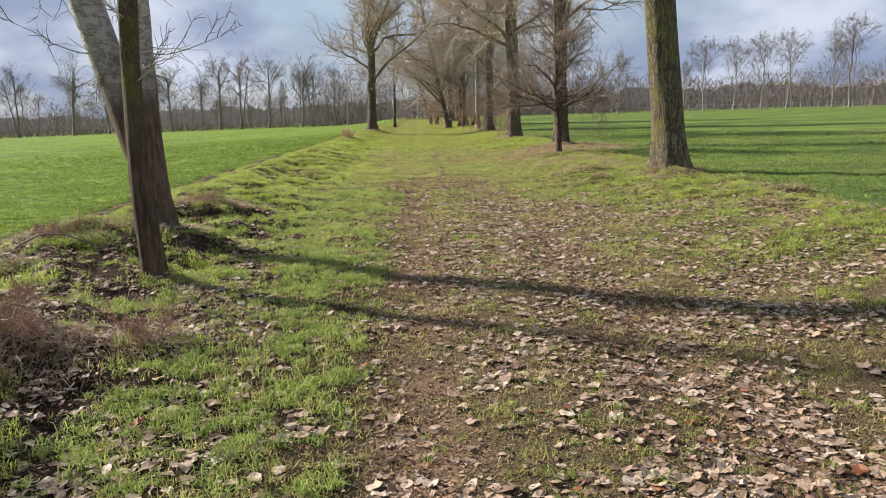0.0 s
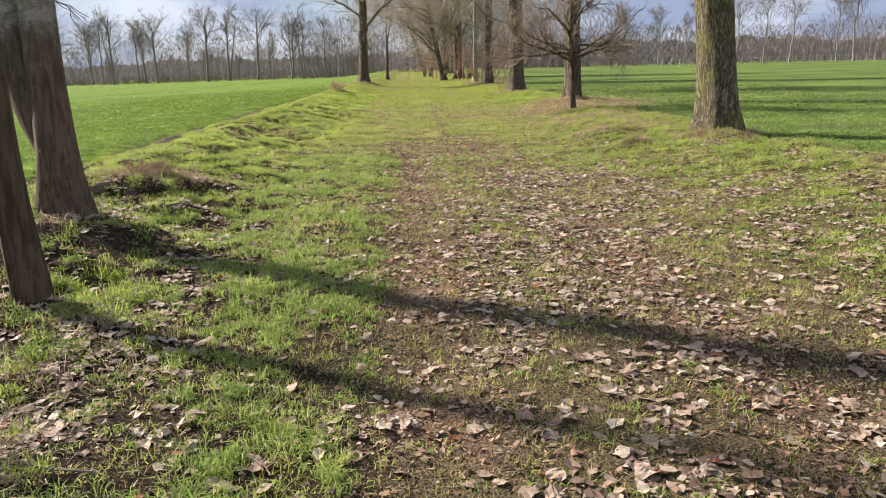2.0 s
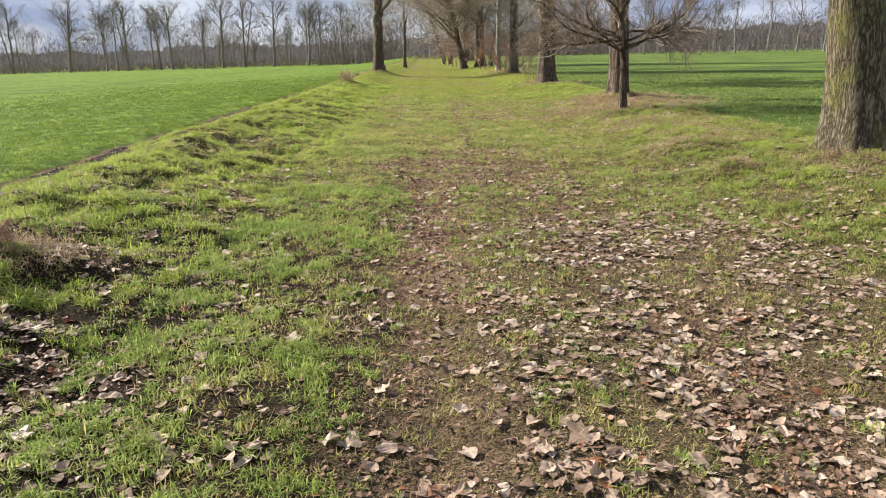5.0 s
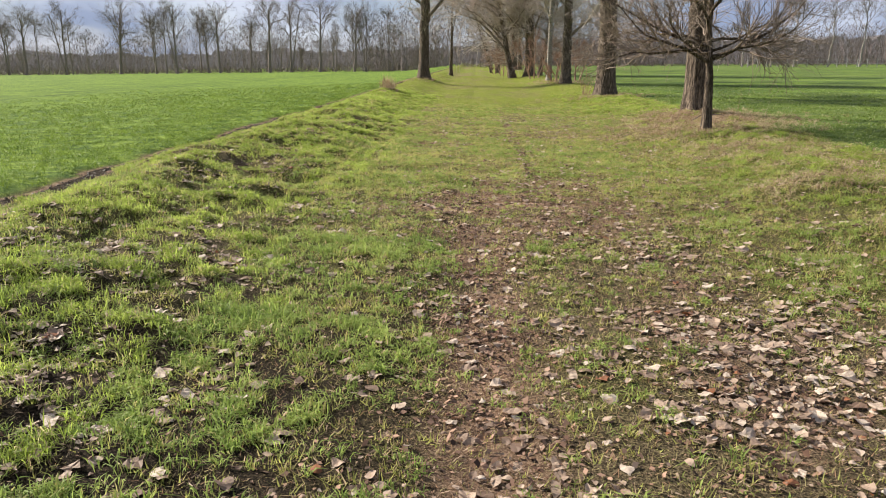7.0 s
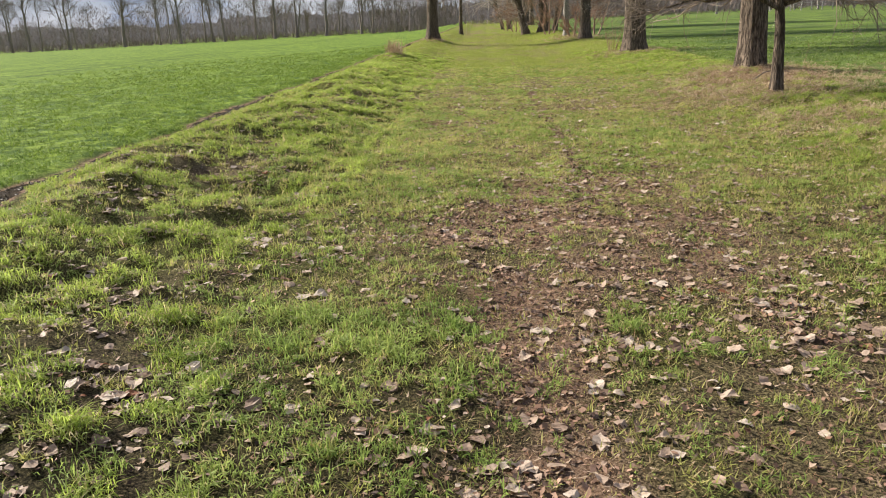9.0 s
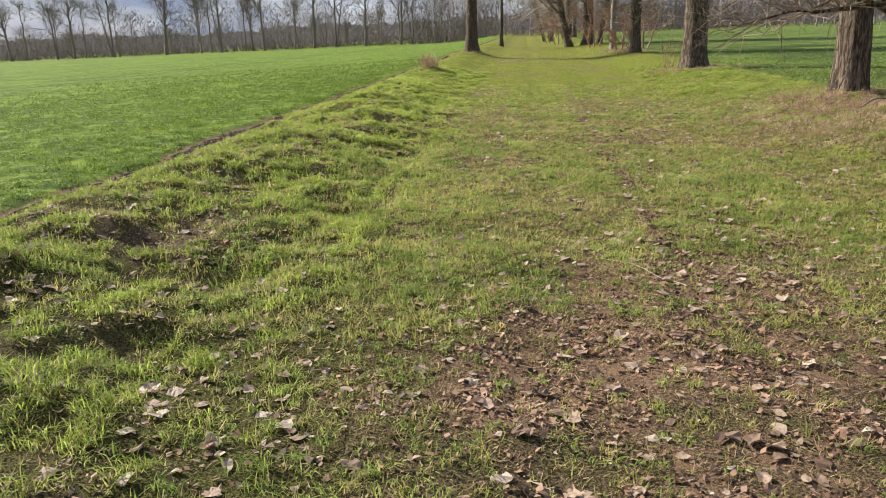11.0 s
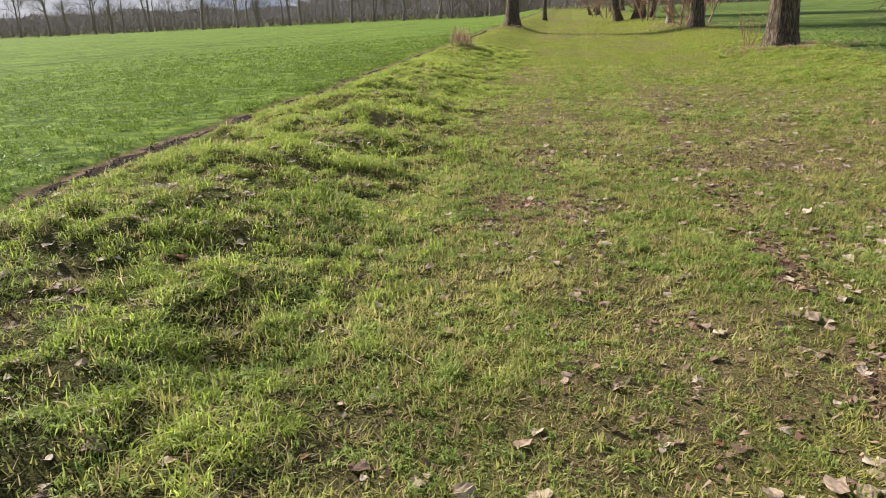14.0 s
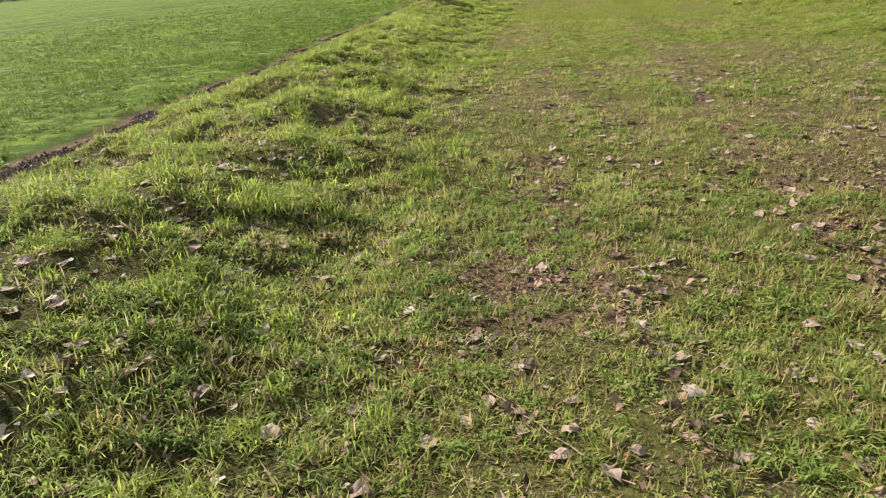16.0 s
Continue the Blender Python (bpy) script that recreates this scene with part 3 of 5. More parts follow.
def tree(name, label, category, x, y, seed, tall, r0, bark, twig, lean=(0, 0), limbs=9, limb_from=0.25, limb_len=0.35, limb_angle=50, limb_up=0.25,
         second=7, third=6, fourth=0, droop=0.0, epicormic=0, epi_range=(0.03, 0.5), epi_len=0.9, base_z=None, sides=18, flare=0.45, stems=(), bend=0.012,
         twig_r=0.006, group="", low=(), bow=(0, 0), taper=0.75, limb_parts=True, coarse=False, third_len=0.5, vase=False, second_up=0.1, wander=0.10, limb_bark=None, rough=0.05, stem_foot=1.0):
    """A bare tree: trunk with its limbs, and a crown of branches and twigs."""
    rng = np.random.default_rng(seed)
    root = new(name)
    root.location = (x, y, float(height(x, y)) if base_z is None else base_z)
    tagged(root, label, category, group)
    trunk_skins, limb_skins, crown = [], [], []
    all_stems = [(tall, r0, lean, (0, 0))] + list(stems)
    for stem_tall, stem_r, stem_lean, off in all_stems:
        pts, rad, skin = stem(rng, stem_tall, stem_r, stem_lean, bend, flare if off == (0, 0) else flare * stem_foot, foot=1.0 if off == (0, 0) else stem_foot, sides=sides, bow=bow, taper=taper, rough=rough)
        shift = np.array([off[0], off[1], 0.0])
        pts = pts + shift
        trunk_skins.append((skin[0] + shift, skin[1]))
        s, d, r, who, t = sprout(rng, pts, rad, limbs, limb_from, 0.97, limb_angle, limb_up)
        for h, az, ln, rr, rise in low:
            s = np.vstack([s, [[np.interp(h, pts[0, :, 2], pts[0, :, 0]), np.interp(h, pts[0, :, 2], pts[0, :, 1]), h]]])
            d = np.vstack([d, [[math.sin(radians(az)) * math.cos(rise), math.cos(radians(az)) * math.cos(rise), math.sin(rise)]]])
            r, t = np.append(r, rr / 0.55), np.append(t, 1.05 - (ln / (stem_tall * limb_len)) ** 1.333)
        ln = stem_tall * limb_len * np.clip(1.05 - t, 0.12, 4) ** 0.75 * rng.uniform(0.75, 1.15, len(t))
        if vase:
            ln = stem_tall * limb_len * rng.uniform(0.6, 1.1, len(t)) * np.clip(1.25 - 0.5 * t, 0.5, 1.1)
        ln = np.maximum(ln, stem_tall * 0.05)
        l_pts = grow(rng, s, d, ln, 9, wander, 0.035 - droop)
        l_rad = np.minimum(r * 0.5, ln * 0.017 + 0.012)[:, None] * np.linspace(1, 0.22, 9)[None]
        limb_skins.append((l_pts, l_rad))
        s, d, r, who, t = sprout(rng, l_pts, l_rad, second, 0.15, 1.0, 42, second_up)
        ln2 = ln[who] * 0.55 * (1.15 - 0.6 * t) * rng.uniform(0.6, 1.2, len(t))
        nb, nc = (3, 3) if coarse else (6, 3)
        b_pts = grow(rng, s, d, ln2, nb, wander * 1.3, 0.02 - droop)
        b_rad = np.maximum(r * 0.6, twig_r)[:, None] * np.linspace(1, 0.3, nb)[None]
        crown.append(tubes(b_pts, b_rad, 3 if coarse else 4, seed + 1))
        if third:
            s, d, r, who, t = sprout(rng, b_pts, b_rad, third, 0.1, 1.0, 40, 0.05)
            ln3 = ln2[who] * third_len * (1.2 - 0.6 * t) * rng.uniform(0.6, 1.3, len(t))
            c_pts = grow(rng, s, d, ln3, nc, wander * 1.6, 0.01 - 1.5 * droop)
            c_rad = np.maximum(r * 0.6, twig_r * 0.8)[:, None] * np.linspace(1, 0.45, nc)[None]
            crown.append(tubes(c_pts, c_rad, 3, seed + 2))
            if fourth:
                s, d, r, who, t = sprout(rng, c_pts, c_rad, fourth, 0.1, 1.0, 38, 0.0)
                ln4 = np.maximum(ln3[who] * 0.55, 0.12) * rng.uniform(0.6, 1.3, len(t))
                e_pts = grow(rng, s, d, ln4, 4, 0.16, -1.5 * droop)
                crown.append(tubes(e_pts, np.full(e_pts.shape[:2], twig_r * 0.6) * np.linspace(1, 0.5, 4)[None], 3, seed + 3))
        if epicormic:
            s, d, r, who, t = sprout(rng, pts, rad, epicormic, epi_range[0], epi_range[1], 80, 0.15)
            lne = epi_len * rng.uniform(0.3, 1.3, len(t))
            p_pts = grow(rng, s + d * (r * 0.8)[:, None], d, lne, 5, 0.2, 0.06)
            crown.append(tubes(p_pts, np.full(p_pts.shape[:2], twig_r) * np.linspace(1, 0.4, 5)[None], 3, seed + 4))
            s, d, r, who, t = sprout(rng, p_pts, np.full(p_pts.shape[:2], twig_r), 4, 0.2, 1.0, 45, 0.1)
            p_pts = grow(rng, s, d, lne[who] * 0.5, 4, 0.2, 0.03)
            crown.append(tubes(p_pts, np.full(p_pts.shape[:2], twig_r * 0.7) * np.linspace(1, 0.5, 4)[None], 3, seed + 5))
    if not limb_parts:
        trunk_skins += [tubes(p, r, 6, seed) for p, r in limb_skins]
        v, f = gather(trunk_skins)
        part("trunk", mesh_from("trunk", v, f, bark, True), root)
    else:
        for v, q in trunk_skins:
            part("trunk", mesh_from("trunk", v, [q], bark, True), root)
        for p, r in limb_skins:
            for i in range(len(p)):
                v, q = tubes(p[i:i + 1], r[i:i + 1], 5 if coarse else 8, seed)
                part("limb", mesh_from("limb", v, [q], limb_bark or bark, True), root)
    v, f = gather(crown)
    part("crown", mesh_from("crown", v, f, twig, False), root)
    return root


# ---- the ground ----
def spread(lo, hi, cell, far_lo, far_hi, ratio, back_ratio):
    mid = np.arange(lo, hi + cell / 2, cell)
    out, back, d, p = [], [], cell, hi
    while p < far_hi:
        d = min(d * ratio, 160)
        p += d
        out.append(p)
    d, p = cell, lo
    while p > far_lo:
        d = min(d * back_ratio, 160)
        p -= d
        back.append(p)
    return np.concatenate([back[::-1], mid, out])


def build_ground():
    gx, gy = spread(-5.2, 6.2, 0.095, -2500, 2500, 1.15, 1.15), spread(0.5, 26.0, 0.095, -2500, 2500, 1.06, 1.18)
    X, Y = np.meshgrid(gx, gy)
    Z = height(X, Y)
    nx, ny = len(gx), len(gy)
    i = (np.arange(ny - 1)[:, None] * nx + np.arange(nx - 1)[None]).ravel()
    me = mesh_from("ground", np.stack([X, Y, Z], -1).reshape(-1, 3), [np.stack([i, i + 1, i + nx + 1, i + nx], -1)], MAT_GROUND, True)
    lush, bare, litter, field = zones(X.ravel(), Y.ravel())
    # alpha: how much of the ground is coloured without the painted gap shade
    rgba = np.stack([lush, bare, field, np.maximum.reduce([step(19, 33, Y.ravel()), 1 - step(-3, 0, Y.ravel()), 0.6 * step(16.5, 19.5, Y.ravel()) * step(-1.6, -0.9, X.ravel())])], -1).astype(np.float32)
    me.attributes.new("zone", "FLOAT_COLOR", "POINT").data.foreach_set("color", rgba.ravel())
    ob = new("ground", me)
    return tagged(ob, "worn grass farm lane between two green winter fields", "ground", kind="structure")


build_ground()


# ---- the trees along the lane ----
poplar = tree("poplar_tree", "pale grey forked poplar trunk beside the lane", "tree", -3.05, 8.75, 5, 17, 0.143, MAT_POPLAR, MAT_GREY_TWIG, lean=(-0.012, 0.02), limbs=8,
              limb_from=0.3, limb_len=0.3, second=5, third=4, stem_foot=0.4, stems=[(16, 0.195, (-0.31, 0.10), (0.09, 0.08))], bend=0.004, flare=0.65, taper=0.4, wander=0.2, rough=0.09,
              low=[(1.95, 85, 0.9, 0.010, -0.25), (2.5, 265, 1.5, 0.012, 0.2), (1.9, 250, 1.2, 0.010, 0.0)])
slim = tree("young_tree", "slim leaning young tree with mossy brown bark", "tree", -2.47, 6.92, 8, 8.5, 0.098, MAT_SLIM, MAT_TWIG, lean=(0.05, 0.02), bow=(-0.18, 0.0), limbs=12, limb_from=0.35,
            limb_len=0.24, second=5, third=4, sides=16, bend=0.003, flare=0.2, epicormic=40, epi_range=(0.16, 0.5), epi_len=0.5, taper=0.45, rough=0.22, wander=0.18)
tree("oak_tree", "stout oak trunk with furrowed mossy bark", "tree", 5.12, 15.3, 12, 19, 0.305, MAT_OAK, MAT_TWIG, lean=(-0.105, 0.0), limbs=14, limb_from=0.3,
             limb_len=0.42, second=6, third=4, sides=30, bend=0.003, flare=0.47, taper=0.14, rough=0.10, wander=0.18, low=[(3.45, 80, 0.5, 0.05, 0.2)])
tree("oak_tree", "rugged dark oak overgrown with russet shoots", "tree", 5.15, 27.4, 21, 16, 0.265, MAT_DARK_OAK, MAT_TWIG, lean=(-0.03, 0.0), limbs=26, limb_from=0.13,
            limb_len=0.27, limb_angle=66, second=11, third=14, third_len=0.7, sides=24, flare=0.3, epicormic=340, epi_range=(0.10, 0.75), epi_len=1.3, twig_r=0.0042, droop=0.012, bend=0.01, wander=0.17, rough=0.16, limb_bark=MAT_LIMB)
thin = tree("young_oak", "thin young oak with low spreading branches", "tree", 4.42, 23.9, 29, 5.6, 0.085, MAT_DARK_OAK, MAT_OAK_TWIG, lean=(-0.03, 0.02), limbs=20, limb_from=0.20,
            limb_len=0.50, limb_angle=68, limb_up=0.12, second=14, third=13, third_len=0.6, second_up=0.15, sides=12, flare=0.4, twig_r=0.0042, bend=0.01, taper=0.8, droop=-0.01, wander=0.19, rough=0.12,
            low=[(1.5, 275, 2.6, 0.04, -0.07), (1.6, 258, 2.4, 0.035, -0.03), (1.3, 280, 2.4, 0.04, 0.06), (1.35, 85, 2.5, 0.04, 0.06), (1.35, 330, 2.2, 0.035, 0.3), (1.5, 230, 2.3, 0.035, 0.15), (1.4, 140, 2.3, 0.035, 0.15), (1.6, 300, 2.4, 0.035, 0.5), (1.7, 60, 2.5, 0.035, 0.5), (1.5, 110, 2.3, 0.03, 0.2)])
oak_2 = tree("oak_tree", "tall oak clothed in drooping brown twigs", "tree", 4.8, 38.3, 31, 19, 0.36, MAT_DARK_OAK, MAT_TWIG, lean=(-0.035, 0), limbs=26, limb_from=0.17, limb_len=0.26, limb_angle=62,
             second=13, third=24, third_len=0.7, sides=18, flare=0.4, epicormic=380, epi_range=(0.05, 0.7), epi_len=1.7, droop=0.022, twig_r=0.007, wander=0.16, rough=0.1, limb_bark=MAT_LIMB)
oak_3 = tree("oak_tree", "oak trunk half hidden by hanging brown twigs", "tree", 5.0, 53.3, 37, 17, 0.28, MAT_DARK_OAK, MAT_TWIG, limbs=24, limb_from=0.10, limb_len=0.28, limb_angle=60,
             second=13, third=24, third_len=0.9, sides=14, epicormic=320, epi_range=(0.05, 0.7), epi_len=2.0, droop=0.03, twig_r=0.009, wander=0.16, limb_bark=MAT_LIMB)
birch = tree("birch_tree", "slender birch with pale bark", "tree", 4.7, 60.2, 41, 15, 0.17, MAT_BIRCH, MAT_TWIG, limbs=22, limb_from=0.14, limb_len=0.26, limb_angle=45,
             second=9, third=18, third_len=0.85, droop=0.045, sides=12, twig_r=0.007, wander=0.14)
row_5 = tree("oak_tree", "broad many-stemmed oak arching over the lane", "tree", 4.5, 76.0, 44, 17, 0.42, MAT_DARK_OAK, MAT_TWIG, lean=(-0.04, 0), limbs=18, limb_from=0.10, limb_len=0.45, limb_angle=58, wander=0.16, limb_bark=MAT_LIMB, epicormic=120, epi_range=(0.03, 0.4), epi_len=2.4,
             low=[(3.6, 275, 8.0, 0.11, 0.55), (4.6, 300, 8.5, 0.11, 0.6), (3.0, 255, 6.5, 0.09, 0.45), (5.4, 265, 8.5, 0.10, 0.35)],
             second=11, third=14, third_len=0.8, sides=14, stems=[(14, 0.26, (-0.22, 0.02), (-1.5, 0.4)), (13, 0.2, (0.16, 0.04), (0.9, 0.5))], twig_r=0.012, droop=0.012)
tree("oak_tree", "lone oak with ascending limbs at the field edge", "tree", -3.4, 56.8, 52, 12.0, 0.33, MAT_DARK_OAK, MAT_TWIG, limbs=13, limb_from=0.24, limb_len=0.62, limb_angle=44, limb_up=0.12,
             second=11, third=13, third_len=0.6, sides=16, epicormic=300, epi_range=(0.14, 0.9), epi_len=1.6, twig_r=0.010, vase=True, taper=0.55, wander=0.2, bend=0.03, limb_bark=MAT_LIMB,
             low=[(3.9, 285, 7.5, 0.13, 0.75), (3.4, 80, 6.0, 0.11, 0.7)])
left_2 = tree("oak_tree", "bare oak farther along the lane", "tree", -2.5, 82.0, 55, 9, 0.17, MAT_DARK_OAK, MAT_TWIG, limbs=12, limb_from=0.25, limb_len=0.5, vase=True, limb_angle=40, second=7, third=8, sides=10, twig_r=0.018)
tree("oak_tree", "bare oak farther along the lane", "tree", 4.0, 98.0, 57, 15, 0.3, MAT_DARK_OAK, MAT_TWIG, limbs=16, limb_from=0.08, limb_len=0.45, second=9, third=9, sides=10, twig_r=0.014, limb_bark=MAT_LIMB)
tree("oak_tree", "bare oak farther along the lane", "tree", 6.0, 118.0, 58, 15, 0.3, MAT_DARK_OAK, MAT_TWIG, limbs=16, limb_from=0.08, limb_len=0.45, second=9, third=9, sides=10, twig_r=0.016, limb_bark=MAT_LIMB)
for ox, oy, seed in ((2.6, 106.0, 71), (5.2, 114.0, 72), (3.2, 130.0, 73)):
    tree("oak_tree", "bare oak farther along the lane", "tree", ox, oy, seed, 14, 0.26, MAT_DARK_OAK, MAT_TWIG, limbs=18, limb_from=0.05, limb_len=0.42, limb_angle=58, second=8, third=6, third_len=0.75,
         sides=8, twig_r=0.020, coarse=True, limb_parts=False, stems=[(10, 0.14, (-0.3, 0.0), (-0.8, 0.2))])
# leafless bushes at the foot of the row
for bx, by, bs, tall in ((2.7, 88.0, 61, 4.0), (2.1, 95.0, 62, 3.2), (4.9, 57.5, 63, 1.8), (6.4, 60.0, 65, 3.0), (4.3, 68.0, 66, 3.6)):
    tree("bush", "leafless russet bush beneath the oaks", "bush", bx, by, bs, tall, 0.06, MAT_RED_TWIG, MAT_RED_TWIG, limbs=14, limb_from=0.03, limb_len=0.55, limb_angle=55, second=6, third=3,
         sides=6, flare=0.1, twig_r=0.016, stems=[(tall * 0.9, 0.05, (0.35, 0.1), (0.3, 0.1)), (tall * 0.8, 0.05, (-0.4, 0.0), (-0.3, 0.0))], limb_parts=False, coarse=True)
# bushes mostly out of view, added to cast shade on the near left verge
for bx, by, bs in ((-3.35, 3.75, 92), (-3.4, 2.9, 93)):
    tree("bramble_bush", "added bramble bush mostly out of view, shading the verge", "bush", bx, by, bs, 1.15, 0.02, MAT_RED_TWIG, MAT_RED_TWIG, limbs=16, limb_from=0.04, limb_len=0.7, limb_angle=55, second=7, third=6,
         sides=6, flare=0.1, twig_r=0.005, stems=[(1.0, 0.018, (0.25, 0.1), (0.2, 0.1)), (1.0, 0.018, (-0.4, 0.1), (-0.3, 0.0)), (1.0, 0.018, (0.1, -0.4), (0.1, -0.3))], limb_parts=False, coarse=True)
for bx, by, bs, tall in ((-2.75, 4.7, 94, 0.26), (-2.5, 4.3, 95, 0.2), (-1.85, 4.85, 96, 0.13), (-3.1, 10.9, 97, 0.2), (-3.8, 7.8, 98, 0.2)):
    tree("bramble_bush", "low tangle of thin reddish-brown bramble stems", "bush", bx, by, bs, tall, 0.006, MAT_RED_TWIG, MAT_RED_TWIG, limbs=14, limb_from=0.04, limb_len=0.9, limb_angle=65, second=7, third=5,
         sides=5, flare=0.1, twig_r=0.0022, droop=0.06, wander=0.2, limb_parts=False, coarse=True, group="low brambles on the verge",
         stems=[(tall, 0.005, (0.5, 0.2), (0.12, 0.05)), (tall * 0.9, 0.005, (-0.5, 0.3), (-0.15, 0.1)), (tall, 0.005, (0.1, -0.6), (0.05, -0.15)), (tall * 0.8, 0.005, (0.3, 0.6), (0.05, 0.2))])
rods = [(1.0 + 0.25 * math.sin(i * 2.3), 0.007, (0.22 * math.sin(i * 1.7), 0.18 * math.cos(i * 2.9)), (0.12 * math.sin(i * 1.7), 0.1 * math.cos(i * 2.9))) for i in range(1, 15)]
tree("hazel_bush", "low hazel bush of thin upright russet rods", "bush", 4.2, 39.4, 67, 1.2, 0.008, MAT_RED_TWIG, MAT_RED_TWIG, limbs=3, limb_from=0.3, limb_len=0.3, limb_angle=22, second=2, third=2,
     sides=5, flare=0.1, twig_r=0.004, limb_parts=False, coarse=True, wander=0.12, stems=rods)


for sx, sy, seed in ((-3.25, 11.2, 81), (-2.95, 11.35, 82), (-3.6, 8.0, 83), (-2.7, 4.3, 84), (5.9, 26.6, 85)):
    tree("bramble_shoot", "thin upright withered bramble shoot on the verge", "shoot", sx, sy, seed, 0.55, 0.005, MAT_RED_TWIG, MAT_RED_TWIG, lean=(0.15, -0.1), limbs=4, limb_from=0.3, limb_len=0.5,
         second=2, third=0, sides=5, flare=0.1, twig_r=0.0018, limb_parts=False, coarse=True, group="withered shoots on the verge")


# ---- the far tree lines ----
def far_prototypes():
    protos = []
    kinds = [(13, 0.33, 14, 42, 0.56, 0.34), (14, 0.27, 11, 33, 0.42, 0.42), (12, 0.25, 12, 40, 0.50, 0.38), (12, 0.18, 8, 32, 0.36, 0.5), (12.5, 0.36, 16, 50, 0.60, 0.34)]
    for i, (tall, r, limbs, ang, ln, start) in enumerate(kinds):
        forked = [(tall * 0.94, r * 0.7, (0.12, 0.03), (0.3, 0.1))] if i in (1, 2) else []
        protos.append(tree("field_tree", "tall bare alder at the field's far edge", "tree", 0, 0, 100 + i, tall, r, MAT_FAR_TWIG, MAT_FAR_TWIG, limbs=limbs, limb_from=start, limb_len=ln,
                           limb_angle=ang, limb_up=0.15, second=9, third=5, sides=7, twig_r=0.021, bend=0.035, taper=0.62, coarse=True, third_len=0.8, stems=forked, wander=0.18, flare=0.3, vase=True,
                           second_up=0.05, group="tree row beyond the field", base_z=0))
    return protos


def place(proto, x, y, rng, scale):
    m = pose(x, y, float(height(x, y)), 0, 0, rng.uniform(0, 360))
    proto.scale = (scale * rng.uniform(0.9, 1.1), scale * rng.uniform(0.9, 1.1), scale)
    ob = copy_thing(proto, m)
    proto.scale = (1, 1, 1)
    return ob


rng = np.random.default_rng(7)
protos = far_prototypes()
# the row: x, kind, scale
ROW = [(-131, 0, 0.95), (-124, 2, 0.9), (-118, 4, 0.95), (-112.5, 3, 1.0), (-107, 2, 0.95), (-101, 0, 0.95), (-97.8, 3, 0.95), (-92.6, 1, 1.0), (-89.9, 3, 0.85), (-87, 3, 0.7), (-79.4, 4, 1.05), (-72, 2, 1.0),
       (-69.4, 3, 1.1), (-66.3, 1, 1.0), (-62, 3, 1.05), (-59.9, 2, 0.9), (-57.2, 0, 0.95), (-50.9, 2, 0.9), (-46.4, 0, 1.05), (-41.7, 1, 1.05), (-34.5, 0, 1.0), (-31.5, 3, 0.8), (-26.9, 2, 1.05), (-24.3, 1, 0.85), (-19.3, 3, 1.0)]
for x, kind, size in ROW:
    place(protos[kind], x, 180 + rng.uniform(-2, 2), rng, size)
for x in np.concatenate([np.arange(-125, -55, 13.0), np.arange(-52, -12, 4.5)]):
    place(protos[(3, 2, 0)[int(abs(x)) % 3]], x + rng.uniform(-2, 2), 190 + rng.uniform(0, 8), rng, rng.uniform(0.4, 0.7))
for p in protos:
    x = -140 - 9 * protos.index(p)
    p.matrix_basis = pose(x, 178, float(height(x, 178)))

birch_proto = tree("field_birch", "white-barked birch at the pasture's far edge", "tree", 52.6, 140, 140, 11, 0.16, MAT_BIRCH, MAT_GREY_TWIG, limbs=14, limb_from=0.35, limb_len=0.46, vase=True, limb_angle=36, wander=0.17,
                   limb_up=0.25, second=8, third=7, sides=7, twig_r=0.018, bend=0.04, coarse=True, third_len=0.8, droop=0.01, group="birches beyond the pasture")
for x, s in ((58.1, 1.0), (63.2, 1.05), (69.5, 1.1), (77.5, 1.0), (81.2, 1.28), (49, 0.7), (37.4, 0.85), (44, 0.8), (90, 1.1), (99, 1.0), (107, 1.1)):
    place(birch_proto, x, 140 + rng.uniform(-1, 3), rng, s)


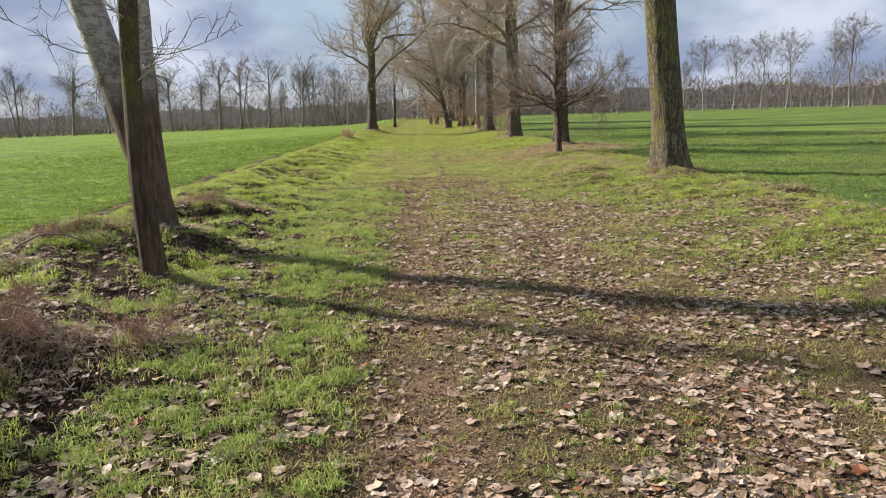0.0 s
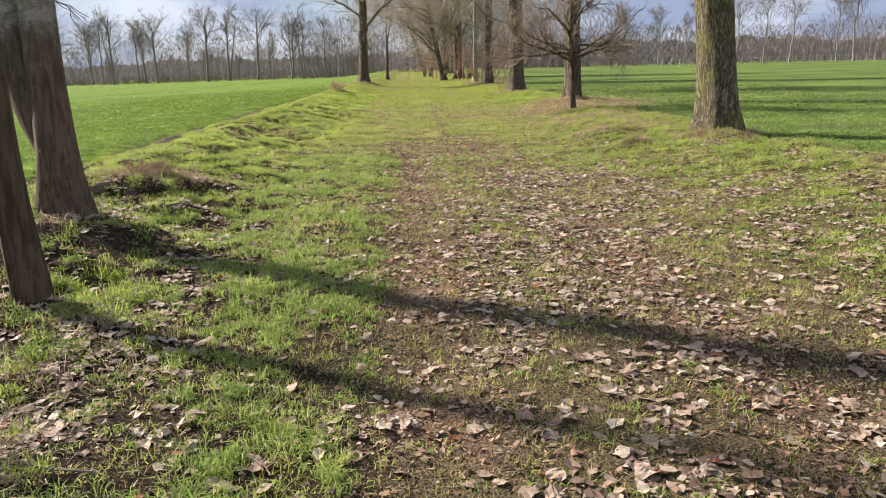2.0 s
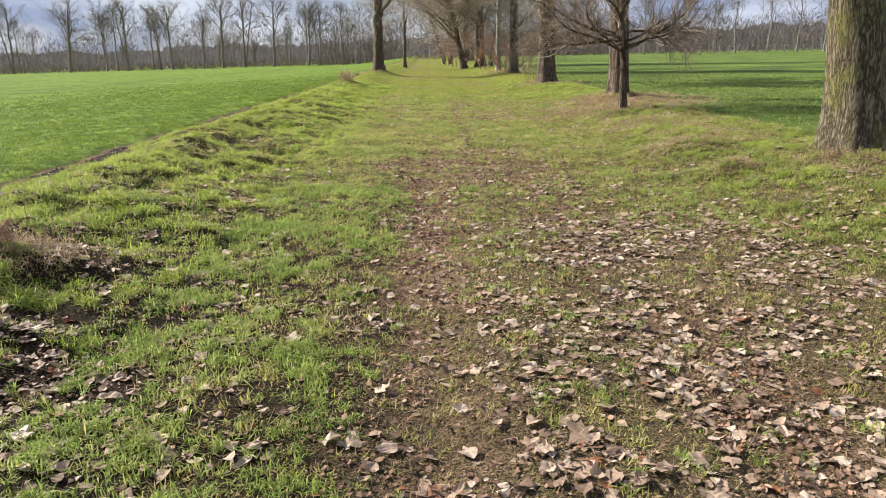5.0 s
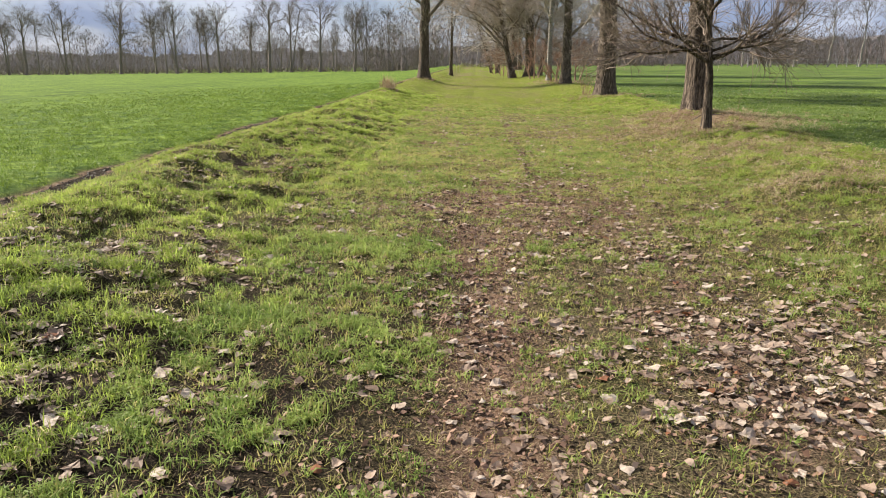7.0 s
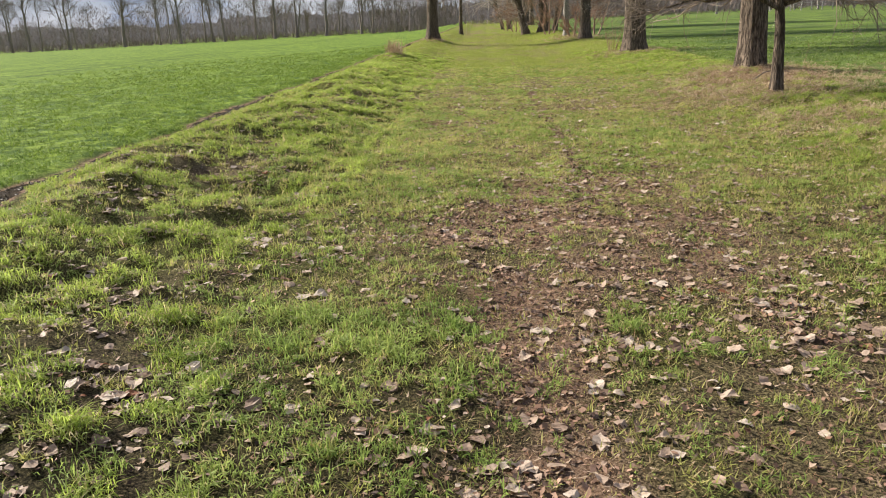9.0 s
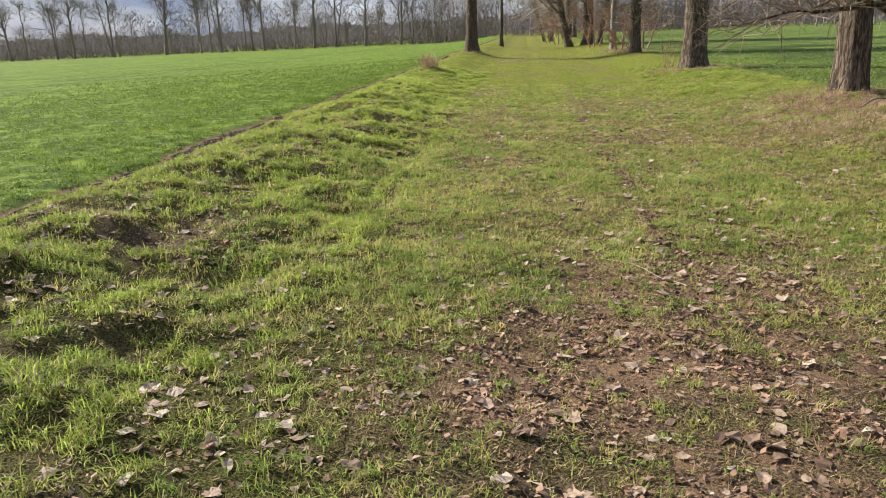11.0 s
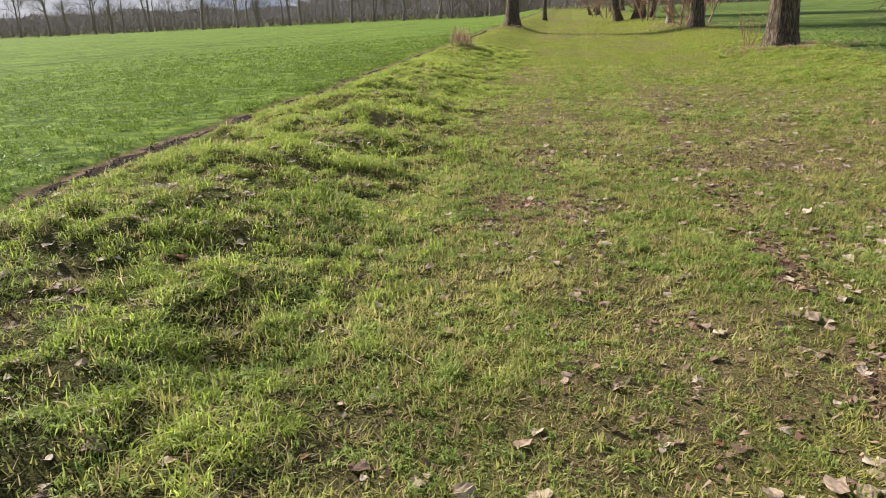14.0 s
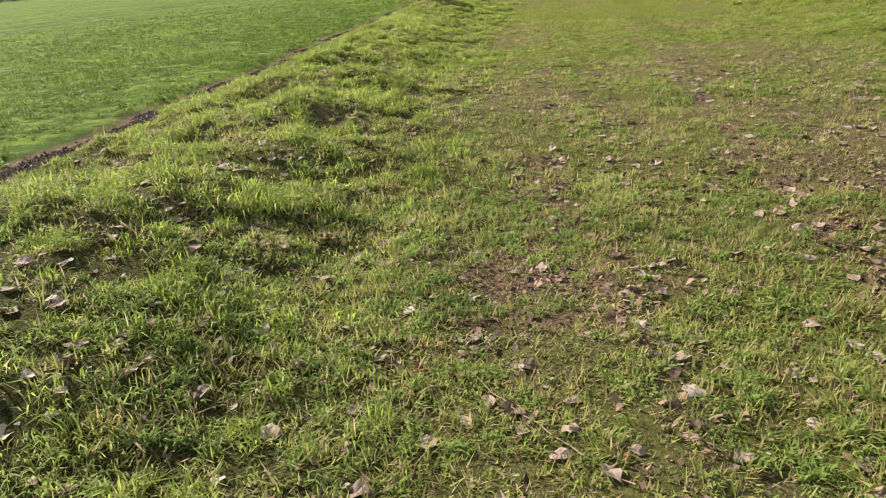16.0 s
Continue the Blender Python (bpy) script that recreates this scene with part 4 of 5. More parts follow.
def woods(name, label, x0, x1, y0, y1, count, tall, seed, thicket):
    """A far bare wood: stems, branches and a thicket of twigs that thins out upwards."""
    r = np.random.default_rng(seed)

    def canopy(x, y):
        return np.interp(x, [x0, x1], tall) * (0.05 + 0.75 * fbm(x / 38, y / 300, seed + 9, 2) + 0.70 * fbm(x / 9, y / 14, seed, 4))

    x, y = r.uniform(x0, x1, count), r.uniform(y0, y1, count)
    h = canopy(x, y) * r.uniform(0.65, 1.05, count)
    base = np.stack([x, y, height(x, y) - 0.2], -1)
    up = np.tile([0.0, 0.0, 1.0], (count, 1)) + r.normal(0, 0.05, (count, 3))
    t_pts = grow(r, base, up, h, 5, 0.06, 0.02)
    t_rad = (0.035 + 0.006 * h)[:, None] * np.linspace(1, 0.2, 5)[None]
    chunks = [tubes(t_pts, t_rad, 3, seed)]
    s, d, rr, who, t = sprout(r, t_pts, t_rad, 12, 0.15, 1.0, 45, 0.35)
    b_pts = grow(r, s, d, h[who] * 0.34 * (1.2 - 0.7 * t), 3, 0.12, 0.03)
    chunks.append(tubes(b_pts, np.full(b_pts.shape[:2], 0.026) * np.linspace(1, 0.35, 3)[None], 3, seed + 1))
    v, f = gather(chunks)
    tx, ty = r.uniform(x0, x1, thicket), r.uniform(y0, y1, thicket)
    tz = height(tx, ty) + canopy(tx, ty) * 1.15 * r.uniform(0, 1, thicket) ** 1.35
    way = np.stack([r.normal(0, 0.55, thicket), r.normal(0, 0.55, thicket), r.uniform(0.2, 1.1, thicket)], -1) * r.uniform(0.6, 1.9, thicket)[:, None]
    side = np.stack([r.normal(0, 1, thicket), r.normal(0, 0.4, thicket), r.normal(0, 0.3, thicket)], -1) * r.uniform(0.02, 0.055, thicket)[:, None]
    foot = np.stack([tx, ty, tz], -1)
    twigs = np.stack([foot - side, foot + side, foot + way], 1).reshape(-1, 3)
    k = np.arange(thicket) * 3 + len(v)
    ob = new(name, mesh_from(name, np.concatenate([v, twigs]), f + [np.stack([k, k + 1, k + 2], -1)], MAT_WOODS))
    return tagged(ob, label, "woodland", kind="stuff")


woods("far_woods", "distant bare winter wood beyond the field", -250, -8, 205, 250, 420, (4.0, 15.0), 301, 64000)
woods("far_woods", "dark bare wood closing the lane's end", -25, 40, 170, 215, 110, (13, 13), 302, 26000)
woods("far_woods", "brown bare wood behind the pasture fence", 14, 180, 160, 198, 300, (7.0, 11.0), 303, 52000)
woods("hedge", "low dark scrub along the field's far edge", -200, -14, 181, 184, 500, (0.9, 1.4), 304, 9000)


def backdrop(name, label, x0, x1, y, tall, seed):
    """The wood's depth behind its front rows: a plain uneven ridge of treetops, its haze a faint glow."""
    x = np.arange(x0, x1, 0.7)
    top = height(x, x * 0 + y) + tall * (0.55 + 0.45 * fbm(x / 17, x * 0, seed)) + 3.2 * (fbm(x / 1.6, x * 0, seed + 3) - 0.5)
    v = np.concatenate([np.stack([x, x * 0 + y, np.full(len(x), -8.0)], -1), np.stack([x, x * 0 + y, top], -1),
                        np.stack([x, x * 0 + y + 12, top - 0.5], -1), np.stack([x, x * 0 + y + 12, np.full(len(x), -8.0)], -1)])
    i, n = np.arange(len(x) - 1), len(x)
    f = np.concatenate([np.stack([i + k * n, i + k * n + 1, i + (k + 1) * n + 1, i + (k + 1) * n], -1) for k in range(3)])
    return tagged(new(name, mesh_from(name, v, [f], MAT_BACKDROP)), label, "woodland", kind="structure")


backdrop("backdrop", "distant treetops on the horizon, haze put in as faint glow", -700, 30, 330, 8.5, 401)
backdrop("backdrop", "distant treetops on the horizon, haze put in as faint glow", 10, 700, 240, 8.0, 402)


# ---- fence beyond the pasture ----
def fence():
    root = new("pasture_fence")
    root.location = (43, 134, float(height(43, 134)))
    tagged(root, "pale weathered post and wire pasture fence", "fence")
    pts = np.zeros((1, 4, 3))
    pts[0, :, 2] = (-0.3, 0.5, 1.25, 1.34)
    v, q = tubes(pts, np.array([[0.075, 0.07, 0.07, 0.01]]), 7, 2)
    post = mesh_from("post", v, [q], MAT_POST, True)
    count = 46
    for i in range(count):
        x = 43 + i * 1.55
        p = part("post", post, root)
        p.location = (x - 43, 0, float(height(x, 134) - height(43, 134)))
        p.rotation_euler = (0.05 * math.sin(i * 2.1), 0.06 * math.sin(i * 3.7), i)
    xs = np.linspace(0, (count - 1) * 1.55, count)
    for h in (0.55, 1.1):
        line = np.stack([xs, xs * 0, height(xs + 43, xs * 0 + 134) - float(height(43, 134)) + h], -1)[None]
        v, q = tubes(line, np.full((1, count), 0.02), 4, 3)
        part("wire", mesh_from("wire", v, [q], MAT_POST), root)


fence()


# ---- grass ----
def blades(rng, x, y, size, width, lean):
    """Curved pointed blades rooted at x, y, widest at the bend: four vertices each."""
    n = len(x)
    az = rng.uniform(0, 2 * np.pi, n)
    out = np.stack([np.cos(az), np.sin(az), 0 * az], -1)
    tw = az + rng.uniform(-0.9, 0.9, n) + np.pi / 2
    side = np.stack([np.cos(tw), np.sin(tw), rng.normal(0, 0.3, n)], -1) * (width * 0.5)[:, None]
    root = np.stack([x, y, height(x, y) - 0.004], -1)
    bend = np.clip(rng.normal(lean, 0.28, n), 0.05, 1.4)[:, None]
    size = size[:, None]
    up = np.array([[0, 0, 1.0]])
    p1 = root + out * size * 0.36 * bend + up * size * np.clip(0.56 - 0.12 * bend, 0.2, 1)
    p2 = root + out * size * bend + up * size * np.clip(1.05 - 0.68 * bend, 0.06, 1)
    v = np.stack([root, p1 + side, p2, p1 - side], 1).reshape(-1, 3)
    b = np.arange(n) * 4
    return v, [np.stack([b, b + 1, b + 2, b + 3], -1)]


def needles(rng, x, y, size, width, lean):
    """Short straight pointed blades rooted at x, y: one face each."""
    n = len(x)
    az = rng.uniform(0, 2 * np.pi, n)
    out = np.stack([np.cos(az), np.sin(az), 0 * az], -1)
    tw = az + rng.uniform(-1.0, 1.0, n) + np.pi / 2
    side = np.stack([np.cos(tw), np.sin(tw), 0 * az], -1) * (width * 0.5)[:, None]
    root = np.stack([x, y, height(x, y) - 0.004], -1)
    bend = np.clip(rng.normal(lean, 0.3, n), 0.05, 1.35)[:, None]
    tip = root + size[:, None] * (out * bend + np.array([[0, 0, 1.0]]) * np.clip(1.05 - 0.7 * bend, 0.08, 1))
    v = np.stack([root - side, root + side, tip], 1).reshape(-1, 3)
    b = np.arange(n) * 3
    return v, [np.stack([b, b + 1, b + 2], -1)]


def scatter(rng, count, x0, x1, y0, y1):
    return rng.uniform(x0, x1, count), rng.uniform(y0, y1, count)


def tufts(rng, x, y, per, radius):
    who = np.repeat(np.arange(len(x)), per)
    a, r = rng.uniform(0, 2 * np.pi, len(who)), radius[who] * np.sqrt(rng.uniform(0, 1, len(who)))
    return x[who] + r * np.cos(a), y[who] + r * np.sin(a), who


def stuff(name, v, f, mat, shade, label, category):
    ob = new(name, mesh_from(name, v, f, mat, False, shade))
    return tagged(ob, label, category, kind="stuff")


def lane_grass():
    r = np.random.default_rng(900)

    def far(y):
        return 1 + 0.06 * np.maximum(y - 16, 0)

    # short worn turf in small dense clumps
    x, y = scatter(r, 56000, -4.7, 6.0, -2.5, 36)
    ex, ey = scatter(r, 5500, -2.4, 2.2, 17, 24)
    x, y = np.append(x, ex), np.append(y, ey)
    lush, bare, litter, field = zones(x, y)
    gap = (1 - step(0.42, 0.56, fbm(x / 0.26, y / 0.26, 161, 2))) * (0.25 + 0.65 * step(1.2, 1.9, -x) * (1 - step(10, 15, y)))
    keep = r.uniform(0, 1, len(x)) < (1 - gap) * np.clip(1.0 - 1.05 * bare - 0.30 * litter, 0.20, 1) * (0.35 + 0.65 * step(0.5, 2.2, y)) * (1 - field) * (1 - 0.72 * step(22, 33, y)) * (0.45 + 0.8 * step(0.34, 0.56, fbm(x / 0.2, y / 0.2, 201, 2)))
    x, y, lush = x[keep], y[keep], lush[keep]
    wide = 0.025 + 0.055 * r.uniform(0, 1, len(x))
    bx, by, who = tufts(r, x, y, 16, wide)
    n = len(bx)
    dome = 1.25 - 0.7 * np.hypot(bx - x[who], by - y[who]) / wide[who]
    size = (r.uniform(0.032, 0.078, len(x)) * (1 + 0.4 * lush))[who] * dome * r.uniform(0.7, 1.15, n)
    v, f = needles(r, bx, by, size, r.uniform(0.005, 0.0105, n) * far(by), 0.75)
    stuff("lane_grass", v, f, MAT_GRASS, np.repeat(r.uniform(0, 1, n), 3), "short trodden olive-green lane grass", "grass")
    # the same turf farther on, thinner
    n = 70000
    x, y = r.uniform(-4.6, 5.8, n), 34 + 50 * r.uniform(0, 1, n) ** 1.6
    lush, bare, litter, field = zones(x, y)
    keep = (field < 0.5) & (r.uniform(0, 1, n) < (0.3 + 0.9 * step(0.36, 0.58, fbm(x / 0.4, y / 0.4, 201, 2))) * (1 - 0.6 * step(55, 84, y)))
    x, y = x[keep], y[keep]
    n = len(x)
    v, f = needles(r, x, y, r.uniform(0.04, 0.09, n), r.uniform(0.010, 0.017, n) * (1 + 0.03 * (y - 34)), 0.8)
    stuff("lane_grass", v, f, MAT_FAR_GRASS, np.repeat(r.uniform(0, 1, n), 3), "yellow-green grass farther along the lane", "grass")
    # withered stubble over the worn places
    x, y = scatter(r, 330000, -1.4, 3.2, 1.9, 27)
    bare = zones(x, y)[1]
    keep = r.uniform(0, 1, len(x)) < 0.55 + 0.45 * bare
    x, y = x[keep], y[keep]
    n = len(x)
    v, f = needles(r, x, y, r.uniform(0.016, 0.055, n), r.uniform(0.0038, 0.0075, n), 0.9)
    stuff("worn_turf", v, f, MAT_WORN, np.repeat(r.uniform(0, 1, n), 3), "worn brownish stubble of trodden grass and moss", "grass")
    # greener tufts
    x, y = scatter(r, 37000, -4.6, 5.8, 1.0, 36)
    for count, x0, x1, y0, y1 in ((6000, -2.6, 2.2, 17.5, 24), (6500, -1.85, -0.35, 1.5, 15), (9000, -4.4, -1.5, 2.0, 13)):
        ex, ey = scatter(r, count, x0, x1, y0, y1)
        x, y = np.append(x, ex), np.append(y, ey)
    lush, bare, litter, field = zones(x, y)
    near_verge = np.maximum(step(1.4, 2.0, -x), 0.75 * step(0.3, 0.6, -x)) * (1 - step(13, 17, y))
    clump = step(0.46, 0.58, fbm(x / 0.18, y / 0.18, 161, 2)) * (1 - 0.7 * np.exp(-((x + 1.9) / 0.7) ** 2 - ((y - 3.2) / 0.8) ** 2))
    keep = r.uniform(0, 1, len(x)) < (1 - near_verge * (1 - 1.15 * clump)) * np.clip(1.3 * lush - 0.03, 0, 1) * (1 - field) * (0.25 + 1.15 * step(0.42, 0.56, fbm(x / 0.2, y / 0.2, 211, 2))) * (1 - 0.6 * step(23, 34, y))
    x, y, lush = x[keep], y[keep], lush[keep]
    bx, by, who = tufts(r, x, y, 15, 0.02 + 0.045 * r.uniform(0, 1, len(x)))
    n = len(bx)
    size = (r.uniform(0.04, 0.092, len(x)) * (0.65 + 0.6 * lush) * (1 - 0.3 * step(15, 18, y)))[who] * r.uniform(0.6, 1.2, n)
    v, f = blades(r, bx, by, size, r.uniform(0.004, 0.008, n) * far(by), 0.75)
    stuff("grass_tufts", v, f, MAT_LUSH, np.repeat(r.uniform(0, 1, n), 4), "bright green grass tufts along the lane", "grass")
    # long tussocks on the verges
    x, y = scatter(r, 15000, -4.6, 5.6, 2.0, 42)
    tuss = fbm(x / 0.42, y / 0.42, 133)
    lush, bare, litter, field = zones(x, y)
    verge = np.maximum(step(1.3, 2.5, -x), 0.6 * step(2.6, 4.6, x))
    keep = r.uniform(0, 1, len(x)) < verge * step(0.42 - 0.08 * step(9, 14, y), 0.58 - 0.08 * step(9, 14, y), tuss) * (1 - field) * (1 - 0.8 * bare)
    x, y, tuss = x[keep], y[keep], tuss[keep]
    bx, by, who = tufts(r, x, y, 60, np.full(len(x), 0.08))
    n = len(bx)
    size = (r.uniform(0.08, 0.145, len(x)) * (0.7 + 1.2 * (tuss - 0.42)))[who] * r.uniform(0.55, 1.15, n)
    v, f = blades(r, bx, by, size, r.uniform(0.0038, 0.0065, n) * far(by), 0.8)
    stuff("verge_tussocks", v, f, MAT_VERGE, np.repeat(r.uniform(0, 1, n), 4), "long tussocky yellow-green verge grass", "grass")


def dead_grass(name, mat, label, spots, seed, tall, per=13):
    """Matted withered growth round given spots: x, y, half widths, number of tufts."""
    r = np.random.default_rng(seed)
    x = np.concatenate([r.normal(cx, rx * 0.55, n) for cx, cy, rx, ry, n in spots])
    y = np.concatenate([r.normal(cy, ry * 0.55, n) for cx, cy, rx, ry, n in spots])
    bx, by, who = tufts(r, x, y, per, np.full(len(x), 0.08))
    n = len(bx)
    size = r.uniform(0.06, tall, len(x))[who] * r.uniform(0.5, 1.1, n)
    v, f = blades(r, bx, by, size, r.uniform(0.003, 0.007, n) * (1 + 0.04 * np.maximum(by - 16, 0)), 0.9)
    stuff(name, v, f, mat, np.repeat(r.uniform(0, 1, n), 4), label, "grass")


def reed_tuft(x, y, tall, seed):
    """A standing tuft of withered stalks."""
    r = np.random.default_rng(seed)
    n = 260
    bx, by = x + r.normal(0, 0.16, n), y + r.normal(0, 0.2, n)
    v, f = blades(r, bx, by, r.uniform(0.4, 1.1, n) * tall, r.uniform(0.008, 0.016, n), 0.35)
    v = v - np.array([x, y, float(height(x, y))])
    ob = new("withered_tuft", mesh_from("withered_tuft", v, f, MAT_STRAW, False, np.repeat(r.uniform(0, 1, n), 4)))
    ob.location = (x, y, float(height(x, y)))
    return tagged(ob, "standing tuft of withered reddish stalks", "dry grass", "withered tufts")


def clods():
    """Lumps of bare soil in the furrow and the diggings."""
    r = np.random.default_rng(917)
    x, y = np.concatenate([r.uniform(-5.25, -4.4, 21000), r.uniform(-4, 1, 14000)]), np.concatenate([r.uniform(7, 40, 21000), r.uniform(12, 28, 14000)])
    bare = zones(x, y)[1]
    keep = r.uniform(0, 1, len(x)) < np.where(x < -4.3, step(0.8, 1.0, bare) * 0.6, 0.35 * step(0.45, 0.8, bare))
    x, y = x[keep], y[keep]
    n = len(x)
    size = 0.005 + 0.018 * r.uniform(0, 1, n) ** 2.2
    corners = np.array([[1, 0, 0], [-1, 0, 0], [0, 1, 0], [0, -1, 0], [0, 0, 0.7], [0, 0, -0.7]])
    v = corners[None] * size[:, None, None] * r.uniform(0.6, 1.3, (n, 6, 1)) + r.normal(0, 0.15, (n, 6, 3)) * size[:, None, None]
    v = v + np.stack([x, y, height(x, y) + size * 0.2], -1)[:, None]
    tri = np.array([[0, 2, 4], [2, 1, 4], [1, 3, 4], [3, 0, 4], [2, 0, 5], [1, 2, 5], [3, 1, 5], [0, 3, 5]])
    f = (np.arange(n)[:, None, None] * 6 + tri[None]).reshape(-1, 3)
    stuff("soil_clods", v.reshape(-1, 3), [f], MAT_CLOD, np.repeat(r.uniform(0, 1, n), 6), "dark crumbly soil clods in the furrow", "soil")


def litter_straw():
    """Dead blades and scraps lying flat over the lane."""
    r = np.random.default_rng(915)
    x, y = scatter(r, 170000, -4.5, 5.6, 1.9, 30)
    lush, bare, litter, field = zones(x, y)
    keep = r.uniform(0, 1, len(x)) < (0.28 + 0.72 * np.maximum(bare, litter)) * (1 - field) * (1 - 0.5 * lush)
    x, y = x[keep], y[keep]
    n = len(x)
    az, ln, wd = r.uniform(0, 2 * np.pi, n), 0.010 + 0.05 * r.uniform(0, 1, n) ** 2, r.uniform(0.002, 0.008, n)
    d = np.stack([np.cos(az), np.sin(az), r.normal(0, 0.22, n)], -1) * ln[:, None]
    side = np.stack([-np.sin(az), np.cos(az), r.normal(0, 0.3, n)], -1) * wd[:, None]
    c = np.stack([x, y, height(x, y) + r.uniform(0.003, 0.022, n)], -1)
    v = np.stack([c - d / 2 - side * 0.7, c - d / 2 + side * 0.7, c + d / 2], 1).reshape(-1, 3)
    b = np.arange(n) * 3
    stuff("dead_straw", v, [np.stack([b, b + 1, b + 2], -1)], MAT_SCRAP, np.repeat(r.uniform(0, 1, n), 3), "loose brown straw and leaf scraps on the turf", "litter")


def chips():
    """Curled crumbs of leaf and bark strewn over the worn soil."""
    r = np.random.default_rng(916)
    x, y = scatter(r, 400000, -2.2, 3.4, 1.9, 25)
    bare = zones(x, y)[1]
    keep = r.uniform(0, 1, len(x)) < (0.95 * bare + 0.06) * (0.35 + 0.9 * step(0.4, 0.6, fbm(x / 0.3, y / 0.3, 221, 2)))
    x, y = x[keep], y[keep]
    n = len(x)
    az, ln = r.uniform(0, 2 * np.pi, n), 0.008 + 0.032 * r.uniform(0, 1, n) ** 1.6
    d = np.stack([np.cos(az), np.sin(az), r.normal(0, 0.35, n)], -1) * ln[:, None] * 0.5
    side = np.stack([-np.sin(az), np.cos(az), r.normal(0, 0.5, n)], -1) * (ln * r.uniform(0.15, 0.5, n))[:, None]
    c = np.stack([x, y, height(x, y) + 0.004 + 0.35 * ln * r.uniform(0.2, 1, n)], -1)
    v = np.stack([c - d, c + side * 0.8, c + d, c - side], 1).reshape(-1, 3)
    b = np.arange(n) * 4
    stuff("leaf_crumbs", v, [np.stack([b, b + 1, b + 2, b + 3], -1)], MAT_CHIP, np.repeat(r.uniform(0, 1, n), 4), "reddish-brown leaf and bark crumbs on worn soil", "litter")


def crops():
    """Young corn: leafy tufts near the lane, with thin places between them."""
    r = np.random.default_rng(920)
    for name, mat, x0, x1, y0, y1, count, label in (("winter_corn", MAT_CROP, -19, -4.6, 6, 54, 40000, "bright green young winter corn"),
                                                   ("winter_corn", MAT_CROP_R, 5.3, 19, 8, 50, 26000, "blue-green young winter corn")):
        u = r.uniform(0, 1, count) ** 1.6
        x = x0 + (x1 - x0) * u if x0 > 0 else x1 + (x0 - x1) * u
        y = y0 + (y1 - y0) * r.uniform(0, 1, count) ** 1.3
        field = zones(x, y)[3]
        keep = (field > 0.5) & (r.uniform(0, 1, count) < 1 - step(0.55, 1.0, np.abs(x) / 19.5) * 0.8) & (r.uniform(0, 1, count) < 1 - step(0.5, 1.0, y / y1) * 0.8)
        keep &= (fbm(x / 0.45, y / 0.45, 141) > 0.36) & (fbm(x / 1.6, y / 0.35, 143) > 0.30)
        x, y = x[keep], y[keep]
        bx, by, who = tufts(r, x, y, 6, r.uniform(0.03, 0.09, len(x)))
        n = len(bx)
        far = 1 + 0.035 * np.maximum(by - 14, 0)
        size = r.uniform(0.045, 0.105, len(x))[who] * r.uniform(0.6, 1.1, n)
        v, f = blades(r, bx, by, size, r.uniform(0.008, 0.014, n) * far, 0.75)
        stuff(name, v, f, mat, np.repeat(r.uniform(0, 1, n), 4), label, "crop")


lane_grass()
dead_grass("dead_grass", MAT_STRAW, "matted straw-coloured dead grass round the trunks",
           [(5.0, 26.2, 1.9, 2.4, 1500), (4.3, 20.5, 1.2, 2.0, 260), (4.9, 15.0, 0.9, 0.8, 120), (4.8, 38.0, 1.5, 1.5, 240), (-3.6, 38.8, 0.5, 0.9, 90), (-3.4, 56.5, 1.3, 1.5, 120), (4.8, 57, 1.6, 5, 300), (-3.1, 11.1, 0.7, 0.5, 170), (-3.8, 8.4, 0.7, 0.5, 110), (4.6, 18.2, 0.8, 1.0, 90), (3.6, 15.2, 0.25, 0.25, 50), (3.5, 17.2, 0.5, 0.4, 60), (4.1, 17.4, 0.5, 0.5, 60), (4.1, 21.0, 0.9, 0.9, 130), (4.2, 23.8, 1.3, 1.2, 420)], 910, 0.2)
dead_grass("withered_brambles", MAT_BRAMBLE, "withered brown bramble and dead grass on the verge",
           [(-3.7, 8.2, 0.8, 0.6, 110), (-2.6, 4.5, 0.55, 0.65, 260), (-1.85, 4.85, 0.3, 0.3, 80), (-3.1, 11.0, 0.5, 0.4, 70), (-4.0, 6.6, 0.7, 0.9, 160), (-2.3, 6.0, 0.8, 1.2, 130), (-2.9, 3.0, 0.6, 0.8, 120), (5.5, 11.0, 0.3, 0.22, 45)], 911, 0.2, 11)
reed_tuft(-3.6, 38.8, 0.6, 41)
reed_tuft(-3.9, 41.0, 0.35, 42)
litter_straw()
chips()
clods()
crops()


